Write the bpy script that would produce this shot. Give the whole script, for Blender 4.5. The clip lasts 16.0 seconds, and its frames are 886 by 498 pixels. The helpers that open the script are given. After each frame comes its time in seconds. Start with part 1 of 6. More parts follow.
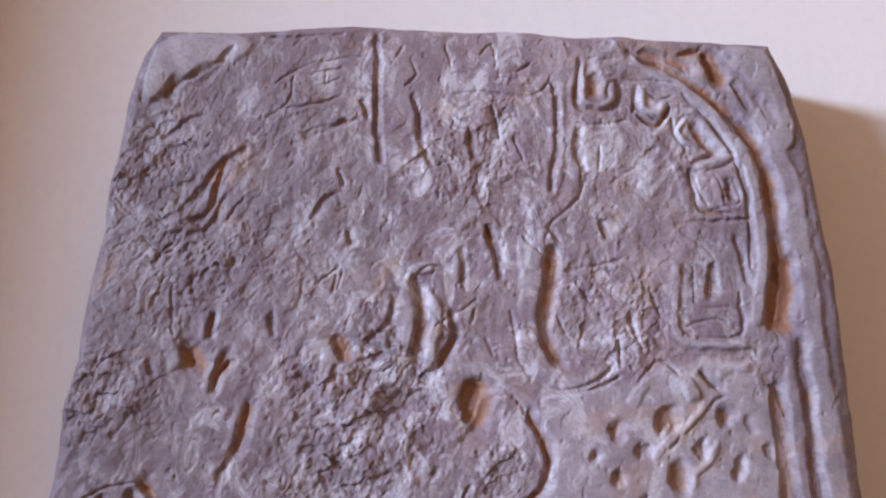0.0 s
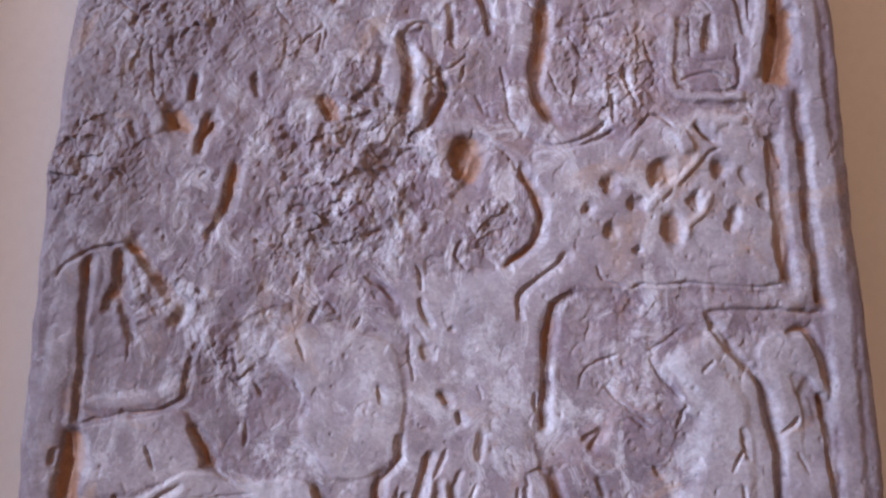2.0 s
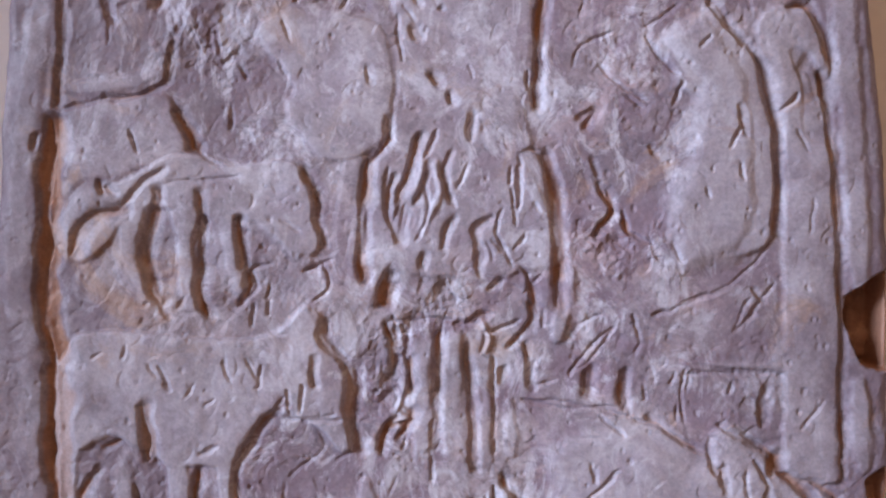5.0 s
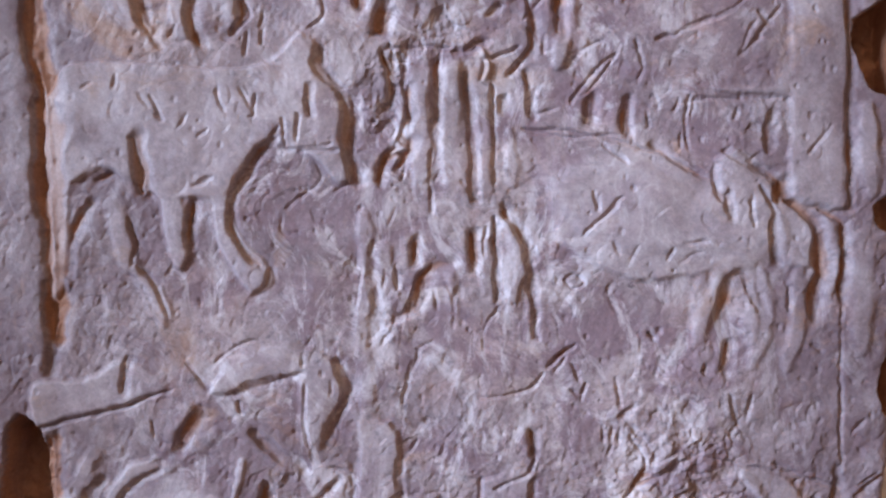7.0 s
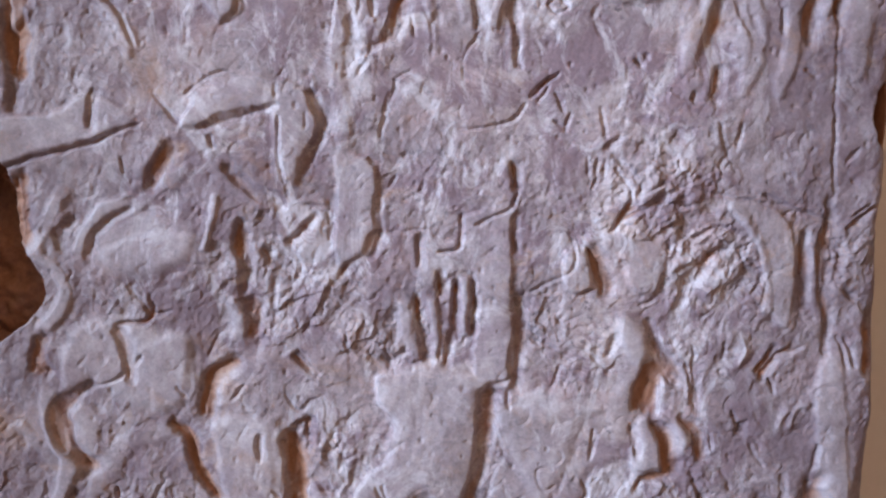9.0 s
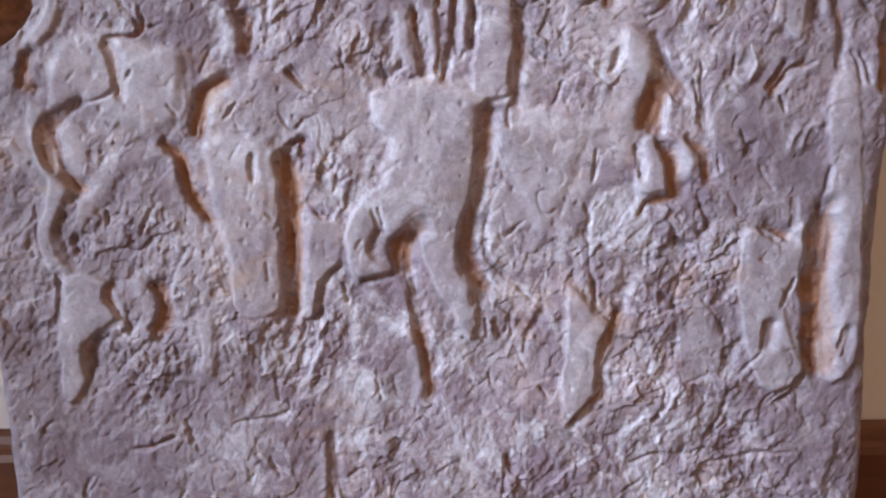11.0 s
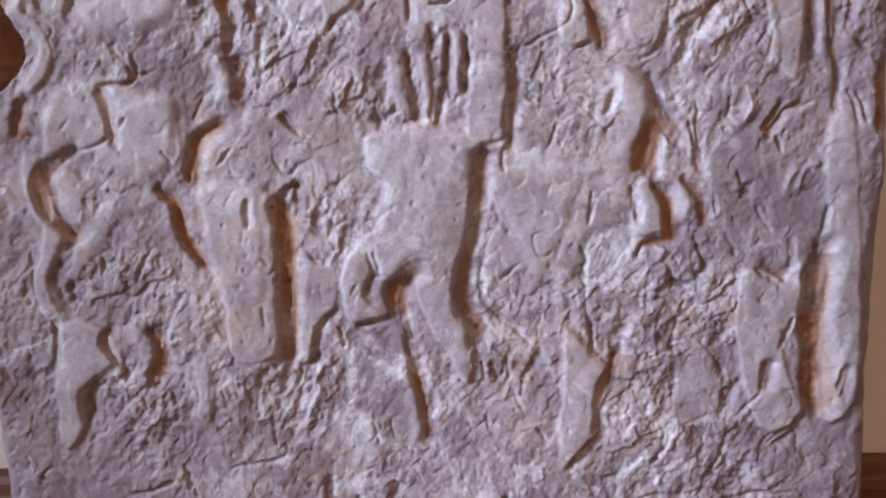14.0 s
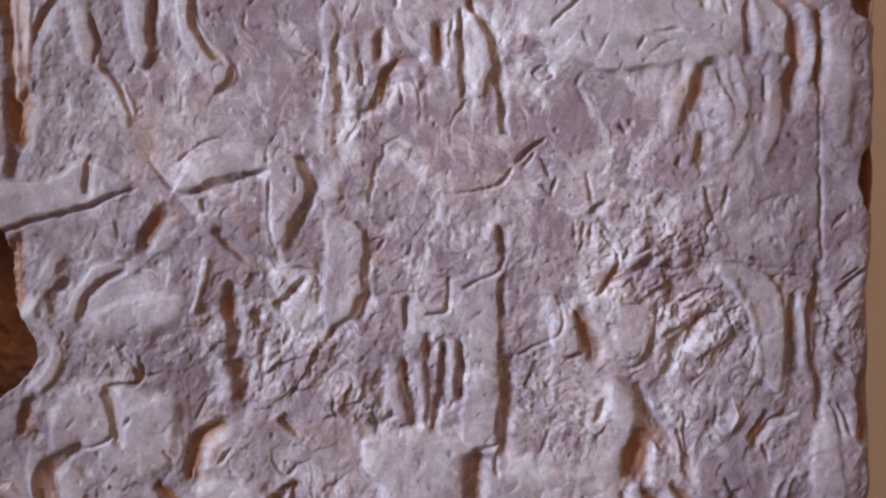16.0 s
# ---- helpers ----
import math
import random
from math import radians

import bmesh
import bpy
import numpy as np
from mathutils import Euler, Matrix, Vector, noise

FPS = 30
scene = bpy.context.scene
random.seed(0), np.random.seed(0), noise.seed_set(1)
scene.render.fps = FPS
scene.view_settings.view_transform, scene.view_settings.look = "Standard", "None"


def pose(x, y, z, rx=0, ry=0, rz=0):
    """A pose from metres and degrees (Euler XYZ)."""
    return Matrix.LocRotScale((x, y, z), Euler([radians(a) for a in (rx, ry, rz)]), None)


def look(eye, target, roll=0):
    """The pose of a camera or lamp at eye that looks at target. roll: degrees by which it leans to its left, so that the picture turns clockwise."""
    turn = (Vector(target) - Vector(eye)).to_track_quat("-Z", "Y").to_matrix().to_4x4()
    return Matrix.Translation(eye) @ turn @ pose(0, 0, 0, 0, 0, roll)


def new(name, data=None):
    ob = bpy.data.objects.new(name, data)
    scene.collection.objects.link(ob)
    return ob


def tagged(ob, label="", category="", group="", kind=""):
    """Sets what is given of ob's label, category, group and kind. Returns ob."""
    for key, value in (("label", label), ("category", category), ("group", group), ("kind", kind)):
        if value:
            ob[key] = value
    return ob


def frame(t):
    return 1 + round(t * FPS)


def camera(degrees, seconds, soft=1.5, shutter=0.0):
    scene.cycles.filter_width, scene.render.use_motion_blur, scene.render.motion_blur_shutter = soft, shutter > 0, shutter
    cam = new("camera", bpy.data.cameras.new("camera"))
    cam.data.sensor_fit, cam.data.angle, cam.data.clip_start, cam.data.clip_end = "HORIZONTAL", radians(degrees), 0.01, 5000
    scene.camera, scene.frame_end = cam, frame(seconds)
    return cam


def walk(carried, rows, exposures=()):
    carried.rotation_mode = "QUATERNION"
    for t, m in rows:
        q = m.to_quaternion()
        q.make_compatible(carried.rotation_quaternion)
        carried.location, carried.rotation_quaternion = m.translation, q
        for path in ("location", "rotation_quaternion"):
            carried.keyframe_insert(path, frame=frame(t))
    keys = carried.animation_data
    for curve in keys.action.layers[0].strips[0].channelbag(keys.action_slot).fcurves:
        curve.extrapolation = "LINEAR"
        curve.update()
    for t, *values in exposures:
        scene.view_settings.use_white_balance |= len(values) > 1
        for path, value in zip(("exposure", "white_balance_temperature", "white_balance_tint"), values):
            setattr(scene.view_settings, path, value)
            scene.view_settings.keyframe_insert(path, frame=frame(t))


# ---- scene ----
cam = camera(60.0, 16.0, soft=2.2)
PATH = [
    (0, look((-0.0202, -0.7400, 1.4613), (-0.0259, 0.2477, 1.6177), 1.63)),
    (0.5, look((-0.0159, -0.7376, 1.4390), (-0.0209, 0.2497, 1.5978), 1.57)),
    (1, look((-0.0128, -0.7254, 1.3987), (-0.0163, 0.2692, 1.5030), 1.07)),
    (1.5, look((-0.0089, -0.7164, 1.3463), (-0.0103, 0.2800, 1.4318), 0.64)),
    (2, look((-0.0095, -0.7083, 1.3031), (-0.0105, 0.2897, 1.3666), 0.67)),
    (2.5, look((-0.0068, -0.7031, 1.2668), (-0.0032, 0.2958, 1.3140), 0.28)),
    (3, look((0.0007, -0.6997, 1.2307), (0.0067, 0.2998, 1.2623), 0.21)),
    (3.2, look((-0.0016, -0.6966, 1.2140), (-0.0003, 0.3032, 1.2328), 0.15)),
    (5.5, look((0.0022, -0.6785, 0.9871), (-0.0003, 0.3214, 1.0003), 0.10)),
    (6, look((0.0012, -0.6751, 0.9179), (-0.0032, 0.3247, 0.9398), -0.13)),
    (6.5, look((0.0041, -0.6697, 0.8736), (0.0006, 0.3302, 0.8756), -0.45)),
    (7, look((0.0018, -0.6653, 0.8337), (0.0009, 0.3345, 0.8167), -0.47)),
    (7.5, look((0.0094, -0.6597, 0.7942), (0.0098, 0.3398, 0.7621), -0.83)),
    (8, look((0.0139, -0.6552, 0.7349), (0.0097, 0.3440, 0.6954), -0.91)),
    (8.5, look((0.0054, -0.6517, 0.6852), (0.0006, 0.3466, 0.6271), -0.64)),
    (9, look((0.0178, -0.6486, 0.6457), (0.0153, 0.3481, 0.5640), -0.98)),
    (9.5, look((0.0177, -0.6477, 0.6002), (0.0165, 0.3470, 0.4973), -0.87)),
    (10, look((0.0135, -0.6477, 0.5542), (0.0096, 0.3445, 0.4295), -0.59)),
    (10.2, look((0.0189, -0.6475, 0.4989), (0.0086, 0.3494, 0.4218), -0.62)),
    (12.3, look((0.0318, -0.6410, 0.3915), (0.0072, 0.3483, 0.2473), -1.29)),
    (12.5, look((0.0352, -0.6395, 0.3996), (0.0079, 0.3516, 0.2692), -1.45)),
    (13, look((0.0365, -0.6395, 0.4479), (0.0116, 0.3544, 0.3408), -1.56)),
    (13.5, look((0.0379, -0.6405, 0.4487), (0.0129, 0.3530, 0.3377), -1.52)),
    (14, look((0.0339, -0.6412, 0.4536), (0.0096, 0.3535, 0.3542), -1.56)),
    (14.5, look((0.0379, -0.6409, 0.4989), (0.0118, 0.3557, 0.4214), -1.46)),
    (15, look((0.0331, -0.6427, 0.5580), (0.0108, 0.3555, 0.5028), -0.95)),
    (15.5, look((0.0377, -0.6473, 0.6081), (0.0164, 0.3520, 0.5786), -1.11)),
    (16, look((0.0425, -0.6527, 0.6467), (0.0197, 0.3471, 0.6457), -1.01)),
]
walk(cam, PATH, [(0.0, -0.41, 6280, 10), (3.0, -0.34, 6300, 12), (5.5, -0.32, 6300, 10), (8.0, -0.21, 6450, 7), (10.0, -0.13, 6450, 4),
                 (12.5, -0.05, 6650, 4), (14.0, -0.16, 6750, 7), (16.0, -0.31, 6880, 9)])

# ---- light: a window high in the left-hand wall, an added warm fill lamp under the ceiling ----
world = bpy.data.worlds.new("world")
world.use_nodes = True
scene.world = world
sky = world.node_tree.nodes.new("ShaderNodeTexSky")
sky.sky_type = "NISHITA"
sky.sun_disc = False
sky.sun_elevation, sky.sun_rotation = radians(30), radians(270)
world.node_tree.links.new(sky.outputs[0], world.node_tree.nodes["Background"].inputs[0])
world.node_tree.nodes["Background"].inputs[1].default_value = 0.1


def area_lamp(name, m, sx, sy, watts, colour):
    d = bpy.data.lights.new(name, "AREA")
    d.shape, d.size, d.size_y, d.energy, d.color = "RECTANGLE", sx, sy, watts, colour
    ob = new(name, d)
    ob.matrix_world = m
    return ob


WINDOW_AT = (-6.0, -3.05, 3.0)
area_lamp("window_light", look(WINDOW_AT, (0, 0, 0.95)), 2.3, 0.7, 1300, (0.68, 0.78, 1.0))
# unseen lamp added as warm fill, in place of the room's electric light
area_lamp("warm_fill_light", look((0.9, -2.0, 3.7), (0.2, -0.6, 0.6)), 0.9, 0.9, 25, (1.0, 0.56, 0.30))


# ---- materials ----
def material(name):
    m = bpy.data.materials.new(name)
    m.use_nodes = True
    return m, m.node_tree.nodes, m.node_tree.links, m.node_tree.nodes["Principled BSDF"]


def noise_node(n, l, scale, detail=6.0, rough=0.6, stretch=None, distort=0.0):
    tex = n.new("ShaderNodeTexNoise")
    tex.inputs["Scale"].default_value, tex.inputs["Detail"].default_value = scale, detail
    tex.inputs["Roughness"].default_value, tex.inputs["Distortion"].default_value = rough, distort
    co = n.new("ShaderNodeTexCoord")
    if stretch:
        mp = n.new("ShaderNodeMapping")
        mp.inputs["Scale"].default_value = stretch
        l.new(co.outputs["Object"], mp.inputs[0])
        l.new(mp.outputs[0], tex.inputs["Vector"])
    else:
        l.new(co.outputs["Object"], tex.inputs["Vector"])
    return tex.outputs["Fac"]


def ramp(n, l, fac, *stops):
    r = n.new("ShaderNodeValToRGB")
    while len(r.color_ramp.elements) < len(stops):
        r.color_ramp.elements.new(0.5)
    for e, (at, c) in zip(r.color_ramp.elements, stops):
        e.position, e.color = at, (*c, 1) if len(c) == 3 else c
    l.new(fac, r.inputs[0])
    return r.outputs[0]


def mix(n, l, fac, a, b, how="MIX"):
    m = n.new("ShaderNodeMix")
    m.data_type, m.blend_type = "RGBA", how
    for sock, v in ((m.inputs[0], fac), (m.inputs[6], a), (m.inputs[7], b)):
        if isinstance(v, (int, float)):
            sock.default_value = v
        elif isinstance(v, tuple):
            sock.default_value = (*v, 1)
        else:
            l.new(v, sock)
    return m.outputs[2]


def bump(n, l, bsdf, height, strength, distance, before=None):
    b = n.new("ShaderNodeBump")
    b.inputs["Strength"].default_value, b.inputs["Distance"].default_value = strength, distance
    l.new(height, b.inputs["Height"])
    if before:
        l.new(before, b.inputs["Normal"])
    l.new(b.outputs[0], bsdf.inputs["Normal"])
    return b.outputs[0]


G0, G1 = (0, 0, 0), (1, 1, 1)


def stone_material():
    m, n, l, p = material("carved_sandstone")
    broad = noise_node(n, l, 4.5, 4, 0.55, None, 0.6)
    patch = noise_node(n, l, 17, 6, 0.65, None, 0.4)
    grain = noise_node(n, l, 260, 4, 0.7)
    speck = noise_node(n, l, 75, 5, 0.7)
    base = ramp(n, l, patch, (0.32, (0.24, 0.205, 0.23)), (0.5, (0.345, 0.300, 0.330)), (0.68, (0.49, 0.45, 0.485)))
    # raised relief painted paler and bluer: window sheen put into the colour, over patina
    lifted = n.new("ShaderNodeAttribute")
    lifted.attribute_name = "relief_sheen"
    sheen_mask = mix(n, l, 1.0, ramp(n, l, lifted.outputs["Fac"], (0.1, G0), (0.8, G1)), ramp(n, l, patch, (0.34, (0.35, 0.35, 0.35)), (0.52, G1)), "MULTIPLY")
    dark = ramp(n, l, broad, (0.38, (0.60, 0.555, 0.61)), (0.56, G1))
    c = mix(n, l, 1.0, base, dark, "MULTIPLY")
    mottle = noise_node(n, l, 42, 6, 0.72, None, 0.8)
    c = mix(n, l, ramp(n, l, mottle, (0.50, G0), (0.66, (0.75, 0.75, 0.75))), c, (0.225, 0.18, 0.21))
    c = mix(n, l, ramp(n, l, mottle, (0.30, (0.6, 0.6, 0.6)), (0.44, G0)), c, (0.47, 0.435, 0.455))
    c = mix(n, l, ramp(n, l, speck, (0.57, G0), (0.68, G1)), c, (0.12, 0.10, 0.125))
    rust = noise_node(n, l, 22, 6, 0.7, None, 1.0)
    c = mix(n, l, ramp(n, l, rust, (0.60, G0), (0.70, (0.55, 0.55, 0.55))), c, (0.34, 0.215, 0.15))
    blush = noise_node(n, l, 12, 5, 0.6, None, 0.5)
    c = mix(n, l, ramp(n, l, blush, (0.52, G0), (0.70, (0.6, 0.6, 0.6))), c, (0.41, 0.30, 0.31))
    stain = n.new("ShaderNodeTexGradient")
    stain.gradient_type = "SPHERICAL"
    co, mp = n.new("ShaderNodeTexCoord"), n.new("ShaderNodeMapping")
    mp.vector_type = "TEXTURE"
    mp.inputs["Location"].default_value, mp.inputs["Scale"].default_value = (-0.36, 0.0, 1.56), (0.66, 1.0, 0.62)
    l.new(co.outputs["Object"], mp.inputs[0])
    l.new(mp.outputs[0], stain.inputs[0])
    blotch = mix(n, l, 1.0, ramp(n, l, stain.outputs["Fac"], (0.0, G0), (0.5, G1)), ramp(n, l, patch, (0.36, G1), (0.62, (0.3, 0.3, 0.3))), "MULTIPLY")
    c = mix(n, l, blotch, c, (0.135, 0.105, 0.13))
    crown = n.new("ShaderNodeTexGradient")
    crown.gradient_type = "SPHERICAL"
    mp2 = n.new("ShaderNodeMapping")
    mp2.vector_type = "TEXTURE"
    mp2.inputs["Location"].default_value, mp2.inputs["Scale"].default_value = (0.0, 0.0, 1.75), (0.9, 1.0, 0.6)
    l.new(co.outputs["Object"], mp2.inputs[0])
    l.new(mp2.outputs[0], crown.inputs[0])
    ruddy = mix(n, l, 1.0, ramp(n, l, crown.outputs["Fac"], (0.0, G0), (0.6, (0.6, 0.6, 0.6))), ramp(n, l, broad, (0.36, G1), (0.64, (0.2, 0.2, 0.2))), "MULTIPLY")
    c = mix(n, l, ruddy, c, (0.30, 0.225, 0.245))
    cloud = noise_node(n, l, 13, 7, 0.7, (1.0, 1.0, 1.3), 0.9)
    c = mix(n, l, ramp(n, l, cloud, (0.47, G0), (0.57, (0.85, 0.85, 0.85))), c, (0.195, 0.142, 0.178))
    film = noise_node(n, l, 19, 6, 0.72, (1.3, 1.0, 0.8), 1.2)
    c = mix(n, l, ramp(n, l, film, (0.51, G0), (0.61, (0.78, 0.78, 0.78))), c, (0.50, 0.485, 0.545))
    # margins and sides painted darker: lens falloff and shade, with some dark staining
    grime_falloff = n.new("ShaderNodeAttribute")
    grime_falloff.attribute_name = "grime_falloff"
    c = mix(n, l, mix(n, l, 1.0, ramp(n, l, grime_falloff.outputs["Fac"], (0.05, G0), (0.95, (0.85, 0.85, 0.85))), ramp(n, l, patch, (0.3, G1), (0.7, (0.6, 0.6, 0.6))), "MULTIPLY"), c, (0.15, 0.115, 0.14))
    # brown painted into cuts: their warm shade put into the colour, besides ochre earth
    earth_shade = n.new("ShaderNodeAttribute")
    earth_shade.attribute_name = "earth_shade"
    held = mix(n, l, 1.0, ramp(n, l, earth_shade.outputs["Fac"], (0.10, G0), (0.95, (0.9, 0.9, 0.9))), ramp(n, l, patch, (0.30, (0.55, 0.55, 0.55)), (0.5, G1)), "MULTIPLY")
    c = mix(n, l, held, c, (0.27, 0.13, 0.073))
    # lays the painted bluish sheen over the high relief
    c = mix(n, l, mix(n, l, 1.0, sheen_mask, (0.45, 0.45, 0.45), "MULTIPLY"), c, (0.445, 0.425, 0.475))
    rust = noise_node(n, l, 9, 7, 0.7, None, 1.0)
    c = mix(n, l, ramp(n, l, rust, (0.57, G0), (0.70, (0.5, 0.5, 0.5))), c, (0.36, 0.225, 0.14))
    c = mix(n, l, 0.35, c, ramp(n, l, grain, (0.3, (0.25, 0.25, 0.25)), (0.7, (0.75, 0.75, 0.75))), "OVERLAY")
    l.new(c, p.inputs["Base Color"])
    l.new(ramp(n, l, patch, (0.3, (0.70, 0.70, 0.70)), (0.7, (0.50, 0.50, 0.50))), p.inputs["Roughness"])
    p.inputs["Specular IOR Level"].default_value = 0.45
    broken = n.new("ShaderNodeAttribute")
    broken.attribute_name = "broken"
    pitted = mix(n, l, ramp(n, l, broken.outputs["Fac"], (0.15, (0.18, 0.18, 0.18)), (0.8, G1)), G0, speck)
    first = bump(n, l, p, pitted, 0.6, 0.0022)
    bump(n, l, p, grain, 0.25, 0.0006, first)
    return m


def plaster_material(name, low, high):
    m, n, l, p = material(name)
    broad = noise_node(n, l, 1.3, 3)
    fine = noise_node(n, l, 120, 5, 0.6)
    l.new(mix(n, l, 0.06, ramp(n, l, broad, (0.3, low), (0.7, high)), ramp(n, l, fine, (0.3, G0), (0.7, G1)), "OVERLAY"), p.inputs["Base Color"])
    p.inputs["Roughness"].default_value = 0.85
    bump(n, l, p, fine, 0.15, 0.001)
    return m


def wood_material(name, dark, light, rough, axis):
    m, n, l, p = material(name)
    stretch = (1.2, 22, 22) if axis == "x" else (22, 1.2, 22)
    grain = noise_node(n, l, 3.0, 8, 0.65, stretch, 0.8)
    broad = noise_node(n, l, 2.0, 3)
    c = ramp(n, l, grain, (0.32, dark), (0.7, light))
    c = mix(n, l, 0.3, c, ramp(n, l, broad, (0.35, dark), (0.65, light)))
    l.new(c, p.inputs["Base Color"])
    p.inputs["Roughness"].default_value = rough
    bump(n, l, p, grain, 0.12, 0.001)
    return m


STONE = stone_material()
PLASTER = plaster_material("painted_plaster", (0.70, 0.685, 0.70), (0.75, 0.735, 0.75))
# brown chosen so that the unseen walls bounce warm light into the shade
WARM = plaster_material("warm_bounce_plaster", (0.26, 0.16, 0.085), (0.31, 0.20, 0.11))
SKIRTING = wood_material("stained_skirting_wood", (0.075, 0.022, 0.009), (0.15, 0.05, 0.02), 0.42, "x")
FLOOR = wood_material("floor_wood", (0.10, 0.045, 0.02), (0.22, 0.11, 0.055), 0.4, "y")


# ---- helpers for meshes ----
def put_mesh(name, bm, mat, smooth=False):
    me = bpy.data.meshes.new(name)
    bm.to_mesh(me)
    bm.free()
    me.materials.append(mat)
    for f in me.polygons:
        f.use_smooth = smooth
    return new(name, me)


def block(bm, x0, x1, y0, y1, z0, z1, bevel=0.0):
    made = bmesh.ops.create_cube(bm, size=1)["verts"]
    for v in made:
        v.co = (x0 + (v.co.x + 0.5) * (x1 - x0), y0 + (v.co.y + 0.5) * (y1 - y0), z0 + (v.co.z + 0.5) * (z1 - z0))
    if bevel:
        edges = list({e for v in made for e in v.link_edges})
        bmesh.ops.bevel(bm, geom=edges, offset=bevel, segments=2, affect="EDGES", profile=0.6)


def structure(name, boxes, mat, label, category):
    bm = bmesh.new()
    for b in boxes:
        block(bm, *b)
    return tagged(put_mesh(name, bm, mat), label, category, kind="structure")


# ---- the room ----
WALL_Y = 0.112
# front of an unseen wall return that blocks window light from the slab's left
SHADE_WALL_Y = -0.395
structure("floor", [(-6.4, 2.6, -5.4, 0.32, -0.12, 0.0)], FLOOR, "brown varnished wooden floor boards of the room", "floor")
structure("wall_back", [(-1.15, 2.4, WALL_Y, WALL_Y + 0.2, 0.0, 3.9)], PLASTER, "off-white painted plaster wall behind the carved slab", "wall")
# added out of view to cast a soft shadow edge over the left side
structure("wall_shade_return", [(-1.35, -1.15, SHADE_WALL_Y, WALL_Y + 0.2, 0.0, 3.9)], PLASTER, "unseen off-white plaster return added to shade the left of the slab", "wall")
structure("wall_side", [(-6.4, -1.35, SHADE_WALL_Y, SHADE_WALL_Y + 0.2, 0.0, 3.9)], PLASTER, "unseen plain off-white plaster wall that joins the added shading return", "wall")
# unseen walls and ceiling, added to close the room and tint its bounced light
structure("wall_right", [(2.4, 2.6, -5.4, WALL_Y + 0.2, 0.0, 3.9)], WARM, "unseen plain wall added to close the room, brown to warm the bounced light", "wall")
structure("wall_front", [(-6.4, 2.4, -5.4, -5.2, 0.0, 3.9)], WARM, "unseen plain wall added to close the room, brown to warm the bounced light", "wall")
structure("wall_left", [(-6.4, -6.2, -5.2, -4.4, 0, 3.9), (-6.4, -6.2, -1.7, SHADE_WALL_Y, 0, 3.9), (-6.4, -6.2, -4.4, -1.7, 0, 2.5), (-6.4, -6.2, -4.4, -1.7, 3.5, 3.9)],
          WARM, "unseen wall with a high window opening, added to close the room, brown for warm bounce", "wall")
structure("ceiling", [(-6.4, 2.6, -5.4, WALL_Y + 0.2, 3.9, 4.05)], WARM, "unseen plain ceiling added to close the room, brown to warm the bounced light", "ceiling")


def skirting_board(name, x0, x1):
    """A dark board with a rounded moulding along its top, run along the back wall."""
    prof = [(0.0, 0.0), (-0.022, 0.0), (-0.022, 0.135), (-0.019, 0.142), (-0.014, 0.146), (-0.013, 0.151), (-0.010, 0.158), (-0.006, 0.162), (0.0, 0.163)]
    bm = bmesh.new()
    ends = [[bm.verts.new((x, WALL_Y - 0.001 + y, z)) for y, z in prof] for x in (x0, x1)]
    for i in range(len(prof)):
        k = (i + 1) % len(prof)
        bm.faces.new((ends[0][i], ends[0][k], ends[1][k], ends[1][i]))
    bm.faces.new(ends[0])
    bm.faces.new(list(reversed(ends[1])))
    bmesh.ops.recalc_face_normals(bm, faces=bm.faces)
    return tagged(put_mesh(name, bm, SKIRTING), "dark red-brown stained wooden skirting board with moulded top", "skirting board", kind="structure")


skirting_board("baseboard", -1.148, 2.398)

# ---- the carved slab: a field of heights, in millimetres, out of the face of the stone ----
NX, NZ = 740, 1680
rng = np.random.RandomState(7)


def smooth01(t):
    t = np.clip(t, 0, 1)
    return t * t * (3 - 2 * t)


def field(x, z, cell, seed):
    """Soft random values between -1 and 1 over cells of that many millimetres."""
    r = np.random.RandomState(seed)
    table = r.uniform(-1, 1, (256, 256))
    a, b = x / cell + 91.3, z / cell + 57.7
    i, k = np.floor(a).astype(int), np.floor(b).astype(int)
    u, v = smooth01(a - i), smooth01(b - k)
    g = lambda p, q: table[p % 256, q % 256]
    return (g(i, k) * (1 - u) + g(i + 1, k) * u) * (1 - v) + (g(i, k + 1) * (1 - u) + g(i + 1, k + 1) * u) * v


def fractal(x, z, cell, seed, octaves=4, gain=0.5):
    total = 0
    for n in range(octaves):
        total = total + gain**n * field(x + 13 * n, z, cell / 2**n, seed + n)
    return total


EDGE_Z = [0, 80, 196, 260, 600, 850, 1007, 1182, 1335, 1560, 1722, 1770, 1799, 1822]
EDGE_L = [-368, -371, -371, -377, -405, -408, -404, -396, -388, -367, -349, -338, -320, -304]
RIGHT_Z = [0, 72, 239, 403, 612, 825, 1017, 1190, 1356, 1560, 1703, 1750, 1793, 1815]
RIGHT_X = [367, 370, 377, 383, 390, 399, 403, 393, 376, 358, 336, 326, 309, 302]
U, V = np.meshgrid(np.linspace(0, 1, NX), np.linspace(0, 1, NZ))
rough_x = -340 + 660 * U
TOP = 1808 + 2.5 * fractal(rough_x, 0 * V, 60, 31) - 6 * smooth01((U - 0.55) / 0.4) - 8 * smooth01((0.32 - U) / 0.22)
Z = V * TOP
LEFT = np.interp(Z, EDGE_Z, EDGE_L) + 2.2 * fractal(Z, 0 * Z, 55, 41)
RIGHT = np.interp(Z, RIGHT_Z, RIGHT_X) + 2.2 * fractal(Z, 0 * Z + 400, 55, 51)
X = LEFT + (RIGHT - LEFT) * U
WX = X + 1.3 * fractal(X, Z, 15, 61, 4, 0.6)
